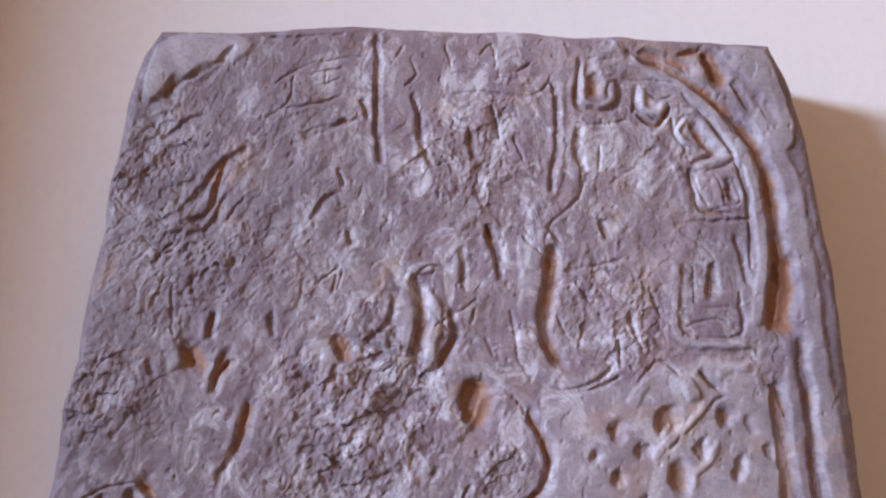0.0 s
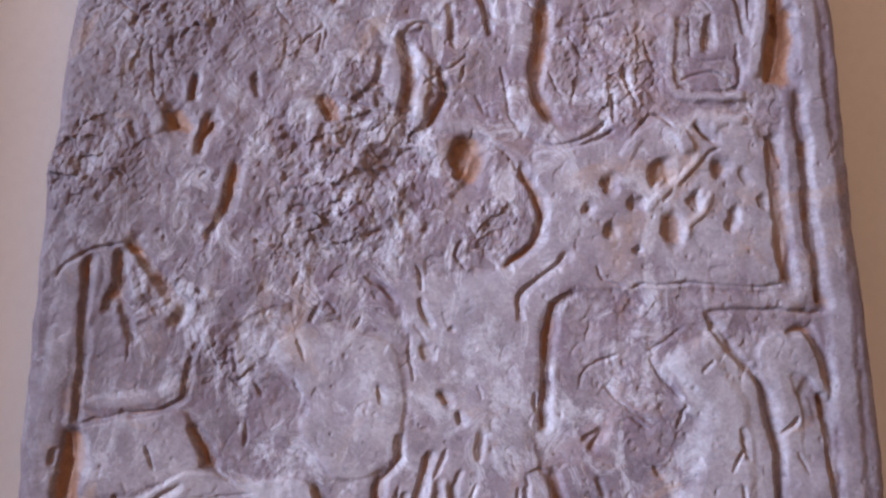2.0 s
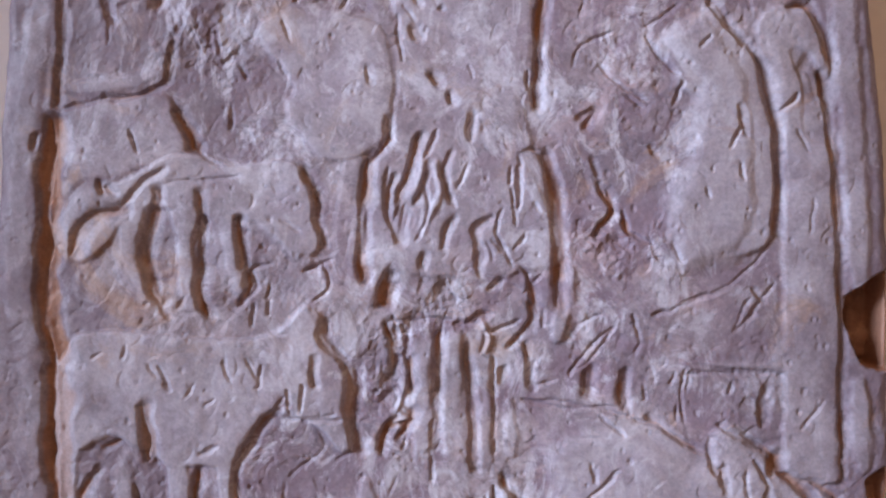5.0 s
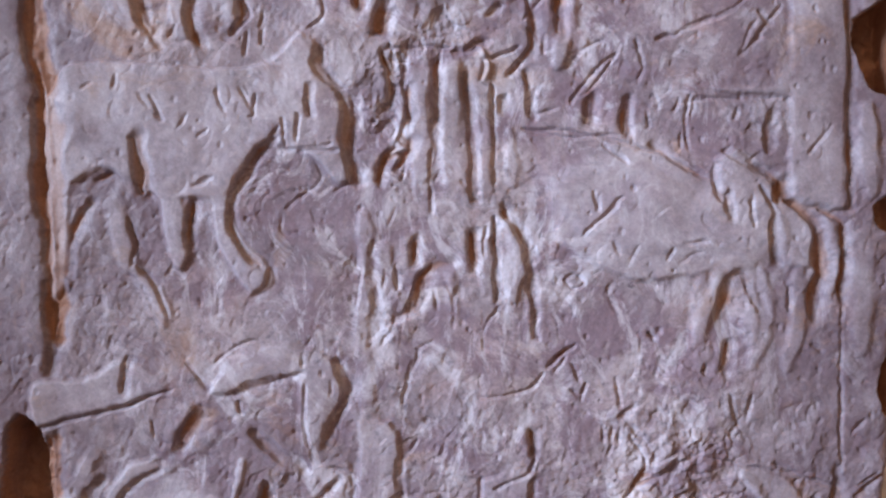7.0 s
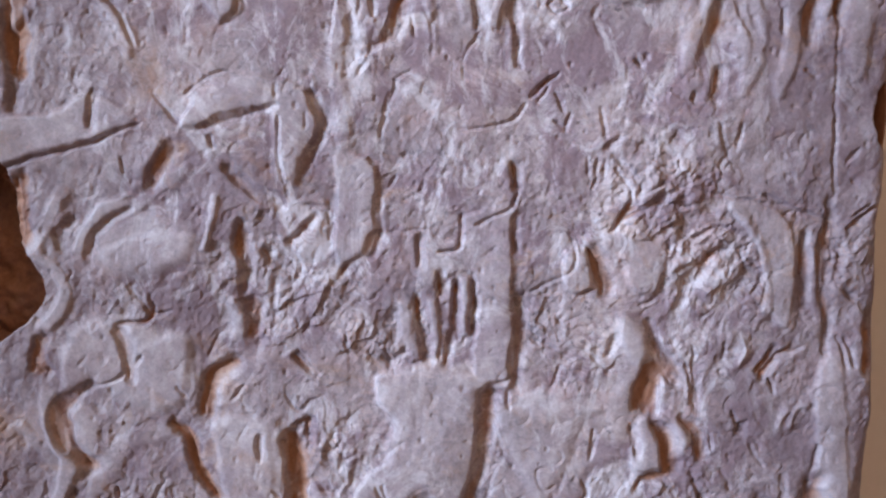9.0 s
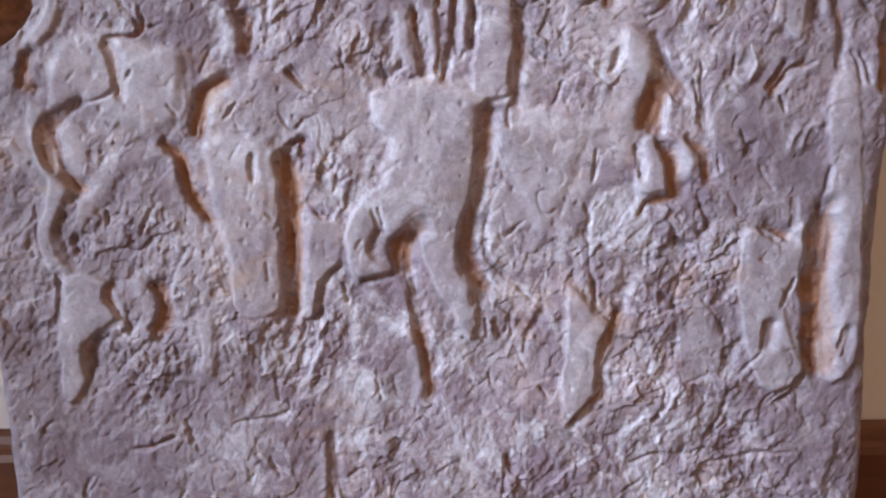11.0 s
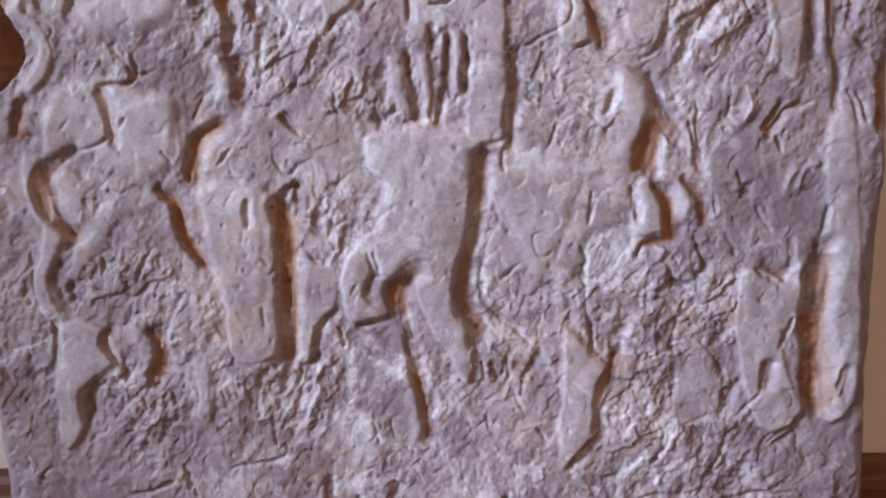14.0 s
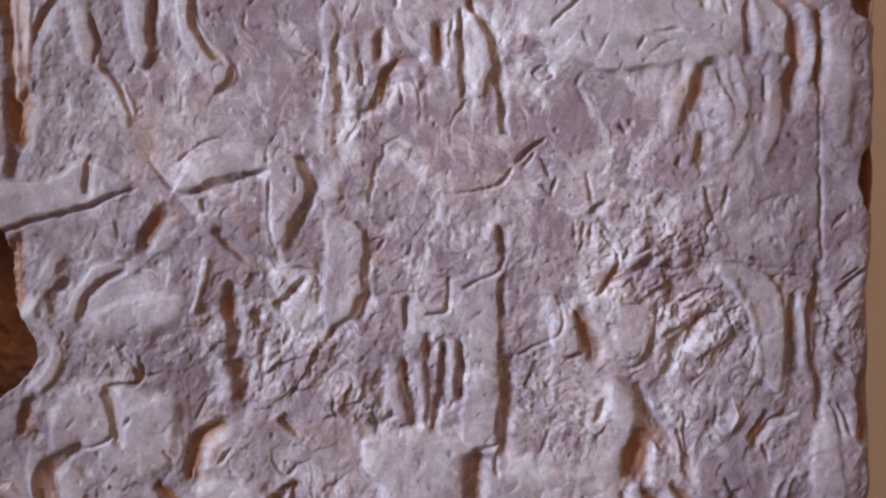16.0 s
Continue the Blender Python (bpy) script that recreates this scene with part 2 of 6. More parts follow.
WZ = Z + 1.3 * fractal(X, Z, 15, 71, 4, 0.6)
VARY = fractal(X, Z, 22, 75, 3)
FADE = fractal(X, Z, 38, 78, 2)
RAISED, SUNK = np.zeros_like(X), np.zeros_like(X)


def window(pts, pad_mm):
    xs, zs = [p[0] for p in pts], [p[1] for p in pts]
    r0, r1 = int((min(zs) - pad_mm - 12) / 1812 * NZ), int((max(zs) + pad_mm + 12) / 1785 * NZ) + 1
    c0, c1 = int((min(xs) - pad_mm + 385) / 800 * NX) - 26, int((max(xs) + pad_mm + 410) / 740 * NX) + 8
    return slice(max(r0, 0), max(min(r1, NZ), 0)), slice(max(c0, 0), max(min(c1, NX), 0))


def softened(pts, closed=False):
    """A rounded line through the points."""
    if len(pts) < 3:
        return list(pts)
    p = [np.array(q, float) for q in pts]
    out, n = [], len(p)
    for i in range(n if closed else n - 1):
        a, b, c, d = (p[(i + k) % n] if closed else p[min(max(i + k, 0), n - 1)] for k in (-1, 0, 1, 2))
        for s in (0.0, 0.34, 0.67):
            out.append(0.5 * (2 * b + (c - a) * s + (2 * a - 5 * b + 4 * c - d) * s * s + (3 * b - a - 3 * c + d) * s**3))
    return out if closed else out + [p[-1]]


def away(x, z, pts, ends=False):
    """Distance to the line through the points and, if asked, to its nearer end along the line."""
    if len(pts) == 1:
        d = np.hypot(x - pts[0][0], z - pts[0][1])
        return (d, d * 0 + 99) if ends else d
    best, along, gone = np.full(x.shape, 1e9), np.zeros(x.shape), 0.0
    for (ax, az), (bx, bz) in zip(pts[:-1], pts[1:]):
        dx, dz = bx - ax, bz - az
        size = math.hypot(dx, dz) + 1e-6
        s = np.clip(((x - ax) * dx + (z - az) * dz) / size**2, 0, 1)
        d = np.hypot(x - ax - s * dx, z - az - s * dz)
        near = d < best
        best, along, gone = np.where(near, d, best), np.where(near, gone + s * size, along), gone + size
    return (best, np.minimum(along, gone - along)) if ends else best


def inside(x, z, pts):
    """Distance to the closed outline, positive within it."""
    odd = np.zeros(x.shape, bool)
    for (ax, az), (bx, bz) in zip(pts, pts[1:] + pts[:1]):
        odd ^= ((az > z) != (bz > z)) & (x < (bx - ax) * (z - az) / (bz - az + 1e-12) + ax)
    return np.where(odd, 1, -1) * away(x, z, pts + pts[:1])


def cut(width, depth, *pts):
    """A chiselled groove or pit: tapered and uneven, with a worn slope on its right and a slight lip on its left."""
    w = window(pts, 2.4 * width + 3)
    line, vary = softened(pts), VARY[w]
    d, end = away(WX[w] + 0.1 * width, WZ[w], line, True)
    span = math.dist(pts[0], pts[-1])
    taper = 0.5 if span > 2.5 * width else 0.1
    room = (1 - taper + taper * smooth01(end / (1.3 * width))) * (1 + 0.32 * vary)
    t = d / (0.9 * width / 2 * room)
    SUNK[w] = np.maximum(SUNK[w], (1.15 if width < 7 else 0.85) * depth * (0.95 + 0.25 * vary) * (0.85 + 0.35 * FADE[w]) * (1 - smooth01((t - 0.35) / 0.8)))
    if width > 4.5:
        slope = away(WX[w] - 0.4 * width, WZ[w], line) / (1.0 * width * (1 + 0.4 * vary))
        SUNK[w] = np.maximum(SUNK[w], 0.6 * depth * (1 - smooth01(slope)))
        lip = away(WX[w] + 1.0 * width, WZ[w], line) / (0.95 * width)
        RAISED[w] = np.maximum(RAISED[w], min(0.2 * depth, 1.6) * (1 - smooth01(lip)))


def ridge(width, height, *pts):
    """A raised, rounded strip, worn unevenly."""
    w = window(pts, 1.5 * width)
    d, end = away(WX[w], WZ[w], softened(pts), True)
    height = 0.58 * min(height, 0.26 * width)
    firm = 0.15 if width > 15 else 1.0
    t = d / (width / 2 * (1 + 0.22 * firm * VARY[w]) * (0.6 + 0.4 * smooth01(end / width)))
    RAISED[w] = np.maximum(RAISED[w], height * (0.85 + 0.25 * firm * VARY[w]) * (1 - smooth01((t - 0.5) / 0.75)))


def pad(height, *pts):
    """A raised body with rounded edges."""
    w = window(pts, 14)
    d = inside(WX[w], WZ[w], softened(pts, True))
    RAISED[w] = np.maximum(RAISED[w], height * (0.9 + 0.15 * VARY[w]) * smooth01((d + 1.5) / 4.6))


def dome(height, soft, *pts):
    """A swelling body that runs out softly into the ground."""
    w = window(pts, 14)
    d = inside(WX[w], WZ[w], softened(pts, True))
    RAISED[w] = np.maximum(RAISED[w], height * smooth01((d + 2.0) / soft))


def body(height, soft, *pts):
    """A flat-topped figure left standing, its outline cut down steeply and its top worn."""
    w = window(pts, 14)
    d = inside(WX[w], WZ[w], softened(pts, True))
    swell = 0.8 + 0.2 * smooth01(d / 14)
    RAISED[w] = np.maximum(RAISED[w], height * swell * (0.95 + 0.12 * VARY[w]) * smooth01((d + 0.4 * soft) / soft))


def strip(width, height, *pts):
    """A narrow flat-topped band with steep sides, broken here and there."""
    w = window(pts, 1.2 * width)
    d, end = away(WX[w], WZ[w], softened(pts), True)
    t = d / (width / 2 * (1 + 0.18 * VARY[w]))
    RAISED[w] = np.maximum(RAISED[w], height * (0.85 + 0.3 * FADE[w]) * smooth01(0.4 + end / width) * (1 - smooth01((t - 0.6) / 0.65)))


def hollow(depth, *pts):
    """A broken-out hollow."""
    w = window(pts, 10)
    d = inside(WX[w], WZ[w], softened(pts, True))
    SUNK[w] = np.maximum(SUNK[w], 2 * depth * (1 + 0.15 * VARY[w]) * smooth01((d + 1.5) / 5))


ROUGH = np.zeros_like(X)


def rough(radius, *middle):
    """A patch where the dressed face has broken away."""
    w = window([middle], 1.5 * radius)
    d = np.hypot(WX[w] - middle[0], WZ[w] - middle[1]) / radius + 0.35 * VARY[w]
    ROUGH[w] = np.maximum(ROUGH[w], 1 - smooth01((d - 0.35) / 0.85))


# arched top panel with the key pattern
cut(5.5, 4.0, (-100, 1798), (-97, 1769), (-95, 1715), (-93, 1692), (-90, 1665))
cut(4.9, 3.6, (80, 1750), (84, 1726), (86, 1697), (82, 1664), (78, 1640))
ridge(8.2, 4.0, (91, 1795), (90, 1732), (89, 1685), (86, 1644), (69, 1624), (59, 1607))
cut(4.4, 3.2, (110, 1706), (106, 1685), (111, 1662), (111, 1639), (100, 1625), (81, 1604), (75, 1587))
cut(3.3, 2.4, (-20, 1736), (14, 1740), (54, 1736), (71, 1743), (81, 1759))
cut(7.1, 5.1, (-310, 1727), (-300, 1745), (-277, 1743), (-256, 1764), (-248, 1777))
cut(4.4, 3.2, (-206, 1793), (-171, 1795), (-131, 1798))
cut(2.7, 2.2, (-197, 1742), (-170, 1762), (-136, 1771), (-107, 1775))
cut(3.3, 2.4, (-184, 1716), (-156, 1722), (-132, 1731))
cut(4.9, 3.6, (-166, 1691), (-143, 1700), (-115, 1707))
cut(2.7, 2.2, (-163, 1752), (-132, 1763))
cut(2.7, 2.2, (-157, 1738), (-132, 1750))
cut(2.7, 2.2, (-149, 1758), (-147, 1740))
cut(2.7, 2.2, (-206, 1706), (-184, 1722), (-180, 1749))
ridge(6.6, 2.5, (-229, 1711), (-202, 1733), (-169, 1746))
cut(6.6, 4.8, (157, 1787), (186, 1780), (214, 1762), (242, 1739), (270, 1718), (285, 1690))
cut(9.3, 6.7, (285, 1690), (296, 1656), (298, 1610), (299, 1571))
cut(20.9, 11.0, (301, 1571), (299, 1544), (296, 1512))
ridge(13.2, 4.5, (146, 1777), (197, 1756), (236, 1730), (264, 1701), (279, 1661), (285, 1610), (283, 1565), (277, 1516))
ridge(25.3, 5.5, (289, 1708), (312, 1668), (322, 1611), (329, 1556), (333, 1501), (338, 1448), (344, 1396), (347, 1356))
ridge(22.0, 4.0, (266, 1788), (289, 1773), (299, 1738), (308, 1697))
cut(9.3, 6.7, (318, 1495), (321, 1458), (325, 1416), (327, 1355))
cut(14.3, 10.3, (238, 1778), (244, 1763))
cut(11.0, 7.9, (172, 1787), (186, 1783))
cut(6.6, 4.8, (209, 1786), (232, 1790))
cut(8.8, 4.0, (298, 1720), (293, 1732))
cut(6.6, 4.0, (265, 1755), (276, 1731))
cut(3.3, 2.4, (107, 1777), (106, 1730), (123, 1726), (148, 1727), (148, 1752), (137, 1751), (137, 1739))
cut(6.0, 4.4, (122, 1758), (123, 1742))
cut(2.7, 2.2, (107, 1776), (128, 1780), (151, 1779))
cut(3.3, 2.4, (164, 1752), (165, 1731), (192, 1716), (200, 1729))
cut(3.3, 2.4, (178, 1745), (190, 1737), (203, 1742))
cut(2.7, 2.2, (157, 1758), (180, 1758), (203, 1753), (217, 1741))
cut(3.3, 2.4, (203, 1706), (216, 1721), (228, 1716))
cut(6.0, 4.4, (223, 1712), (232, 1695), (241, 1683))
cut(2.7, 2.2, (204, 1707), (215, 1684), (221, 1671), (244, 1679), (264, 1684))
cut(3.3, 2.4, (220, 1667), (227, 1644), (234, 1630))
cut(3.3, 2.4, (242, 1663), (251, 1643), (253, 1630), (267, 1633), (261, 1660))
cut(3.3, 2.4, (269, 1673), (276, 1644), (278, 1616))
cut(2.7, 2.2, (233, 1622), (256, 1629))
cut(2.2, 2.2, (244, 1611), (278, 1616))
ridge(5.5, 2.0, (253, 1722), (270, 1696), (275, 1681), (229, 1668))
ridge(5.5, 2.0, (236, 1666), (262, 1667), (271, 1627))
cut(4.9, 3.6, (260, 1598), (266, 1580), (269, 1554))
cut(6.6, 4.8, (236, 1570), (238, 1541))
cut(3.3, 2.4, (211, 1508), (237, 1518), (258, 1510))
cut(3.3, 2.4, (263, 1543), (266, 1505), (227, 1497))
cut(2.7, 2.2, (221, 1569), (222, 1531), (253, 1529))
cut(2.7, 2.2, (106, 1710), (128, 1708), (157, 1715))
cut(6.0, 4.4, (107, 1703), (105, 1680), (111, 1663))
cut(3.8, 2.8, (128, 1686), (129, 1663))
cut(3.3, 2.4, (208, 1603), (227, 1592), (240, 1575))
ridge(8.8, 2.0, (156, 1707), (190, 1688), (209, 1659), (217, 1625))
ridge(8.8, 2.2, (202, 1569), (198, 1530), (195, 1497))
cut(11.0, 7.9, (79, 1582), (79, 1560), (74, 1527), (75, 1494), (85, 1473))
cut(3.8, 2.8, (45, 1515), (49, 1488), (57, 1464), (74, 1451), (95, 1447), (122, 1453), (141, 1469))
ridge(14.3, 3.2, (53, 1587), (59, 1548), (57, 1504), (68, 1472), (95, 1457))
cut(3.8, 2.8, (53, 1594), (64, 1584), (81, 1575))
cut(6.6, 4.8, (19, 1600), (25, 1586), (30, 1569))
cut(4.9, 3.6, (-9, 1579), (-6, 1557))
cut(8.8, 6.3, (-54, 1545), (-46, 1523), (-45, 1501), (-48, 1484))
cut(7.7, 5.5, (-10, 1498), (-15, 1485), (-25, 1467))
cut(3.3, 2.4, (-36, 1518), (-19, 1503), (-11, 1497))
cut(2.7, 2.2, (6, 1527), (-14, 1514), (-30, 1502))
ridge(12.1, 4.0, (-66, 1523), (-61, 1496), (-69, 1469))
ridge(13.2, 4.0, (-30, 1513), (-31, 1491), (-37, 1464))
ridge(9.9, 3.0, (28, 1603), (11, 1614), (-5, 1602))
cut(13.2, 9.5, (-124, 1488), (-118, 1470))
cut(6.0, 4.4, (-112, 1466), (-94, 1471), (-80, 1477))
cut(4.4, 3.2, (-96, 1489), (-85, 1484), (-77, 1478))
cut(5.5, 4.0, (-71, 1528), (-74, 1511), (-84, 1498), (-95, 1489))
cut(4.9, 3.6, (-124, 1464), (-126, 1450))
cut(4.4, 3.2, (-127, 1554), (-131, 1534))
cut(5.5, 4.0, (-191, 1508), (-186, 1491))
cut(3.3, 2.4, (-53, 1545), (-37, 1562), (-15, 1557))
cut(4.4, 3.2, (8, 1519), (5, 1508))
cut(4.4, 3.2, (19, 1492), (26, 1477))
cut(4.4, 3.2, (-286, 1536), (-286, 1514), (-282, 1489), (-272, 1478))
cut(13.2, 9.5, (-268, 1474), (-261, 1462))
cut(7.1, 5.1, (-231, 1472), (-238, 1453), (-239, 1436))
cut(7.7, 5.5, (-207, 1423), (-210, 1396), (-217, 1380), (-229, 1359))
cut(6.0, 4.4, (-245, 1509), (-249, 1488))
cut(6.0, 4.4, (-242, 1664), (-251, 1635), (-256, 1612), (-272, 1599))
cut(4.9, 3.6, (-268, 1635), (-274, 1610))
cut(3.3, 2.4, (-141, 1629), (-149, 1615), (-151, 1597))
cut(4.4, 3.2, (-320, 1582), (-297, 1566), (-286, 1572))
cut(5.5, 4.0, (-304, 1462), (-299, 1451))
cut(3.8, 2.8, (-223, 1624), (-238, 1601))
cut(4.4, 3.2, (-130, 1656), (-123, 1639))
cut(3.8, 2.8, (-21, 1765), (-27, 1789))
cut(4.4, 3.2, (25, 1766), (19, 1790), (8, 1781))
cut(3.8, 2.8, (60, 1773), (45, 1762))
cut(5.5, 4.0, (-53, 1716), (-50, 1687), (-40, 1664))
cut(4.9, 3.6, (-3, 1700), (2, 1671))
cut(4.4, 3.2, (20, 1724), (29, 1692))
cut(3.8, 2.8, (43, 1695), (55, 1667))
cut(18.7, 10.0, (7, 1447), (9, 1431), (6, 1418))
ridge(14.3, 2.5, (14, 1460), (44, 1445), (71, 1420), (87, 1394))
cut(3.8, 2.8, (24, 1456), (47, 1440), (58, 1422))
cut(7.1, 5.1, (69, 1414), (77, 1396), (80, 1379), (72, 1357))
# right arm of the cross with its interlace, and the arm's frame
cut(9.9, 7.1, (292, 1456), (296, 1404), (303, 1352), (307, 1324))
cut(3.6, 2.6, (162, 1315), (213, 1319), (265, 1317), (303, 1319))
cut(8.8, 6.4, (323, 1456), (327, 1404), (332, 1352), (338, 1305))
cut(4.7, 3.4, (231, 1292), (280, 1295), (337, 1295))
ridge(14.6, 5.0, (309, 1471), (314, 1404), (319, 1352), (322, 1308), (280, 1304), (218, 1301))
cut(14.0, 10.1, (188, 1428), (189, 1418))
cut(8.3, 6.0, (145, 1415), (142, 1404))
cut(7.3, 5.2, (122, 1386))
cut(9.9, 7.1, (145, 1370), (145, 1365))
cut(7.3, 5.2, (166, 1394), (169, 1397))
cut(5.7, 4.1, (168, 1349))
cut(13.5, 9.7, (198, 1378), (201, 1362))
cut(8.3, 6.0, (221, 1396), (222, 1389))
cut(10.4, 7.5, (243, 1428), (244, 1423))
cut(8.8, 6.4, (257, 1383), (254, 1373))
cut(6.8, 4.9, (282, 1399), (284, 1392))
cut(4.7, 3.4, (265, 1425), (270, 1414))
cut(3.1, 2.2, (211, 1409), (232, 1435), (245, 1445))
cut(3.1, 2.0, (193, 1393), (213, 1424))
ridge(6.2, 2.0, (172, 1388), (198, 1404), (234, 1424))
ridge(6.2, 2.0, (213, 1362), (244, 1399))
ridge(5.2, 2.0, (234, 1424), (265, 1388))
cut(6.2, 4.5, (61, 1424), (69, 1408), (77, 1393), (81, 1377), (77, 1362), (66, 1346), (48, 1333))
cut(4.2, 3.0, (7, 1356), (2, 1341), (12, 1331))
ridge(4.2, 1.5, (7, 1367), (33, 1382), (54, 1382))
cut(5.2, 3.7, (102, 1344), (90, 1331), (69, 1315), (59, 1300), (61, 1284))
cut(3.6, 2.6, (133, 1334), (138, 1321), (157, 1316))
cut(7.8, 5.6, (105, 1308), (92, 1297), (87, 1269), (84, 1228), (82, 1187))
ridge(15.6, 5.0, (115, 1323), (90, 1315), (77, 1300), (73, 1269), (71, 1223), (68, 1182))
cut(9.4, 6.7, (91, 1143), (99, 1105), (102, 1064), (104, 1011))
cut(4.2, 3.0, (69, 1146), (85, 1146), (97, 1120))
cut(4.7, 3.4, (-80, 1320), (-64, 1310), (-57, 1300))
cut(5.7, 4.1, (-48, 1176), (-51, 1151), (-63, 1138))
cut(8.8, 6.4, (-66, 1138), (-69, 1105), (-73, 1064), (-71, 1032))
ridge(17.7, 2.6, (-116, 1312), (-75, 1299), (-54, 1269), (-48, 1222), (-54, 1176), (-74, 1153), (-83, 1120), (-88, 1069), (-91, 1033))
ridge(4.7, 2.2, (-166, 1250), (-157, 1268), (-131, 1281), (-100, 1276))
cut(3.1, 2.2, (-161, 1166), (-146, 1161))
# left border, broken panel and first beast
cut(6.8, 4.9, (-336, 1335), (-341, 1299), (-342, 1247), (-345, 1196), (-347, 1185))
cut(16.6, 10.0, (-349, 1173), (-351, 1145), (-352, 1104), (-352, 1063), (-355, 1001))
ridge(26.0, 4.0, (-350, 1340), (-357, 1283), (-365, 1222), (-372, 1155), (-376, 1094), (-378, 1001))
cut(7.8, 5.6, (-306, 1341), (-308, 1309), (-318, 1288))
cut(8.8, 6.4, (-300, 1350), (-281, 1327), (-262, 1304), (-250, 1294), (-257, 1280))
cut(3.6, 2.6, (-301, 1299), (-298, 1273), (-298, 1242))
cut(4.2, 3.0, (-343, 1185), (-300, 1192), (-269, 1198), (-248, 1207), (-239, 1227), (-241, 1252))
ridge(13.5, 3.0, (-338, 1202), (-290, 1205), (-254, 1216))
cut(4.2, 3.0, (-365, 1319), (-355, 1332), (-327, 1345), (-304, 1350))
ridge(10.4, 3.0, (-327, 1335), (-332, 1304), (-334, 1278))
cut(8.8, 6.4, (-239, 1181), (-228, 1166), (-222, 1151))
cut(3.6, 2.6, (-222, 1151), (-210, 1140), (-197, 1134))
cut(3.6, 2.6, (-187, 1186), (-189, 1166))
pad(4.0, (-284, 1119), (-233, 1145), (-171, 1132), (-125, 1130), (-115, 1105), (-115, 1064), (-130, 1049), (-145, 1064), (-181, 1088), (-232, 1092), (-267, 1094), (-308, 1051), (-335, 1053), (-335, 1076), (-309, 1102))
ridge(14.6, 4.0, (-282, 1079), (-275, 1048), (-252, 1015))
ridge(14.6, 4.0, (-232, 1099), (-231, 1064), (-224, 1008))
ridge(15.6, 4.0, (-198, 1084), (-192, 1048), (-176, 1018))
cut(10.4, 7.5, (-327, 1071), (-313, 1086), (-286, 1093))
cut(4.7, 3.4, (-286, 1093), (-278, 1105), (-267, 1118), (-248, 1129))
cut(8.8, 6.4, (-253, 1112), (-260, 1079), (-265, 1053), (-259, 1028), (-251, 1012))
cut(6.2, 4.5, (-217, 1110), (-213, 1084), (-214, 1053), (-216, 1028), (-208, 1001))
cut(6.2, 4.5, (-181, 1087), (-180, 1064), (-176, 1042))
cut(4.2, 3.0, (-168, 1039), (-164, 1023), (-181, 1008))
cut(2.6, 2.2, (-248, 1117), (-217, 1121), (-181, 1124))
cut(5.7, 4.1, (-125, 1129), (-115, 1110), (-112, 1084), (-106, 1063))
cut(3.6, 2.6, (-107, 1049), (-99, 1028), (-114, 1013))
cut(3.6, 2.0, (-143, 1084), (-125, 1074))
ridge(5.2, 2.0, (-114, 1003), (-107, 1038), (-94, 1049))
cut(5.7, 4.0, (-363, 1160), (-365, 1150))
cut(4.7, 4.0, (-304, 1119), (-301, 1109))
# interlaced shaft
cut(6.8, 4.9, (-9, 1215), (-6, 1207))
cut(5.7, 4.1, (6, 1196), (8, 1190))
cut(4.7, 3.4, (-26, 1184))
cut(7.8, 5.6, (26, 1179), (22, 1159))
cut(7.8, 5.6, (-27, 1256), (-24, 1247))
cut(4.7, 3.4, (-3, 1274))
cut(5.7, 4.1, (-32, 1100), (-37, 1069))
cut(4.7, 3.4, (-14, 1128), (-25, 1100))
cut(4.2, 3.0, (-5, 1166), (-15, 1141))
cut(4.7, 3.4, (38, 1087), (28, 1077), (33, 1059), (31, 1038))
cut(3.6, 2.6, (40, 1067), (45, 1049))
cut(9.4, 6.7, (-48, 1028), (-52, 1014))
cut(5.7, 4.1, (-16, 1054), (-19, 1045))
cut(4.2, 3.0, (66, 1133), (69, 1105), (68, 1095))
cut(5.2, 3.7, (78, 1031), (86, 1003))
cut(4.7, 3.4, (3, 1077), (0, 1062))
cut(4.2, 3.0, (-41, 1269), (-36, 1228))
cut(4.7, 3.4, (8, 1146), (0, 1125), (8, 1100))
cut(3.6, 2.6, (23, 1136), (15, 1115))
cut(4.2, 3.0, (54, 1095), (49, 1074), (62, 1044))
cut(3.1, 2.2, (74, 1074), (64, 1059))
cut(4.7, 3.4, (-31, 1300), (-23, 1279))
cut(3.1, 2.2, (28, 1212), (23, 1223))
cut(3.6, 2.0, (-34, 1276), (-21, 1256))
ridge(4.7, 1.5, (-13, 1300), (-44, 1258))
ridge(4.7, 1.5, (-23, 1238), (8, 1207))
ridge(4.7, 1.5, (-44, 1212), (-13, 1176))
# upright beast beside the shaft
dome(6.0, 26, (182, 1248), (208, 1271), (239, 1282), (264, 1244), (282, 1213), (287, 1167), (289, 1095), (276, 1055), (238, 1037), (202, 1039), (189, 1095), (207, 1146), (215, 1197), (203, 1215))
cut(7.3, 5.2, (232, 1289), (248, 1264), (264, 1246), (282, 1225), (288, 1203), (293, 1182), (296, 1146), (296, 1106), (292, 1074))
cut(3.1, 2.2, (292, 1072), (279, 1050), (253, 1029), (212, 1013))
cut(4.2, 3.0, (181, 1248), (192, 1232), (209, 1216))
cut(3.1, 2.2, (178, 1256), (195, 1267), (208, 1277))
cut(7.8, 5.6, (306, 1275), (322, 1277), (336, 1254), (342, 1229))
ridge(13.5, 4.0, (287, 1257), (305, 1262), (318, 1249), (308, 1223), (295, 1208))
cut(6.8, 4.9, (336, 1218), (343, 1167), (348, 1121), (350, 1070), (353, 1003))
cut(4.7, 3.4, (263, 1187), (267, 1161))
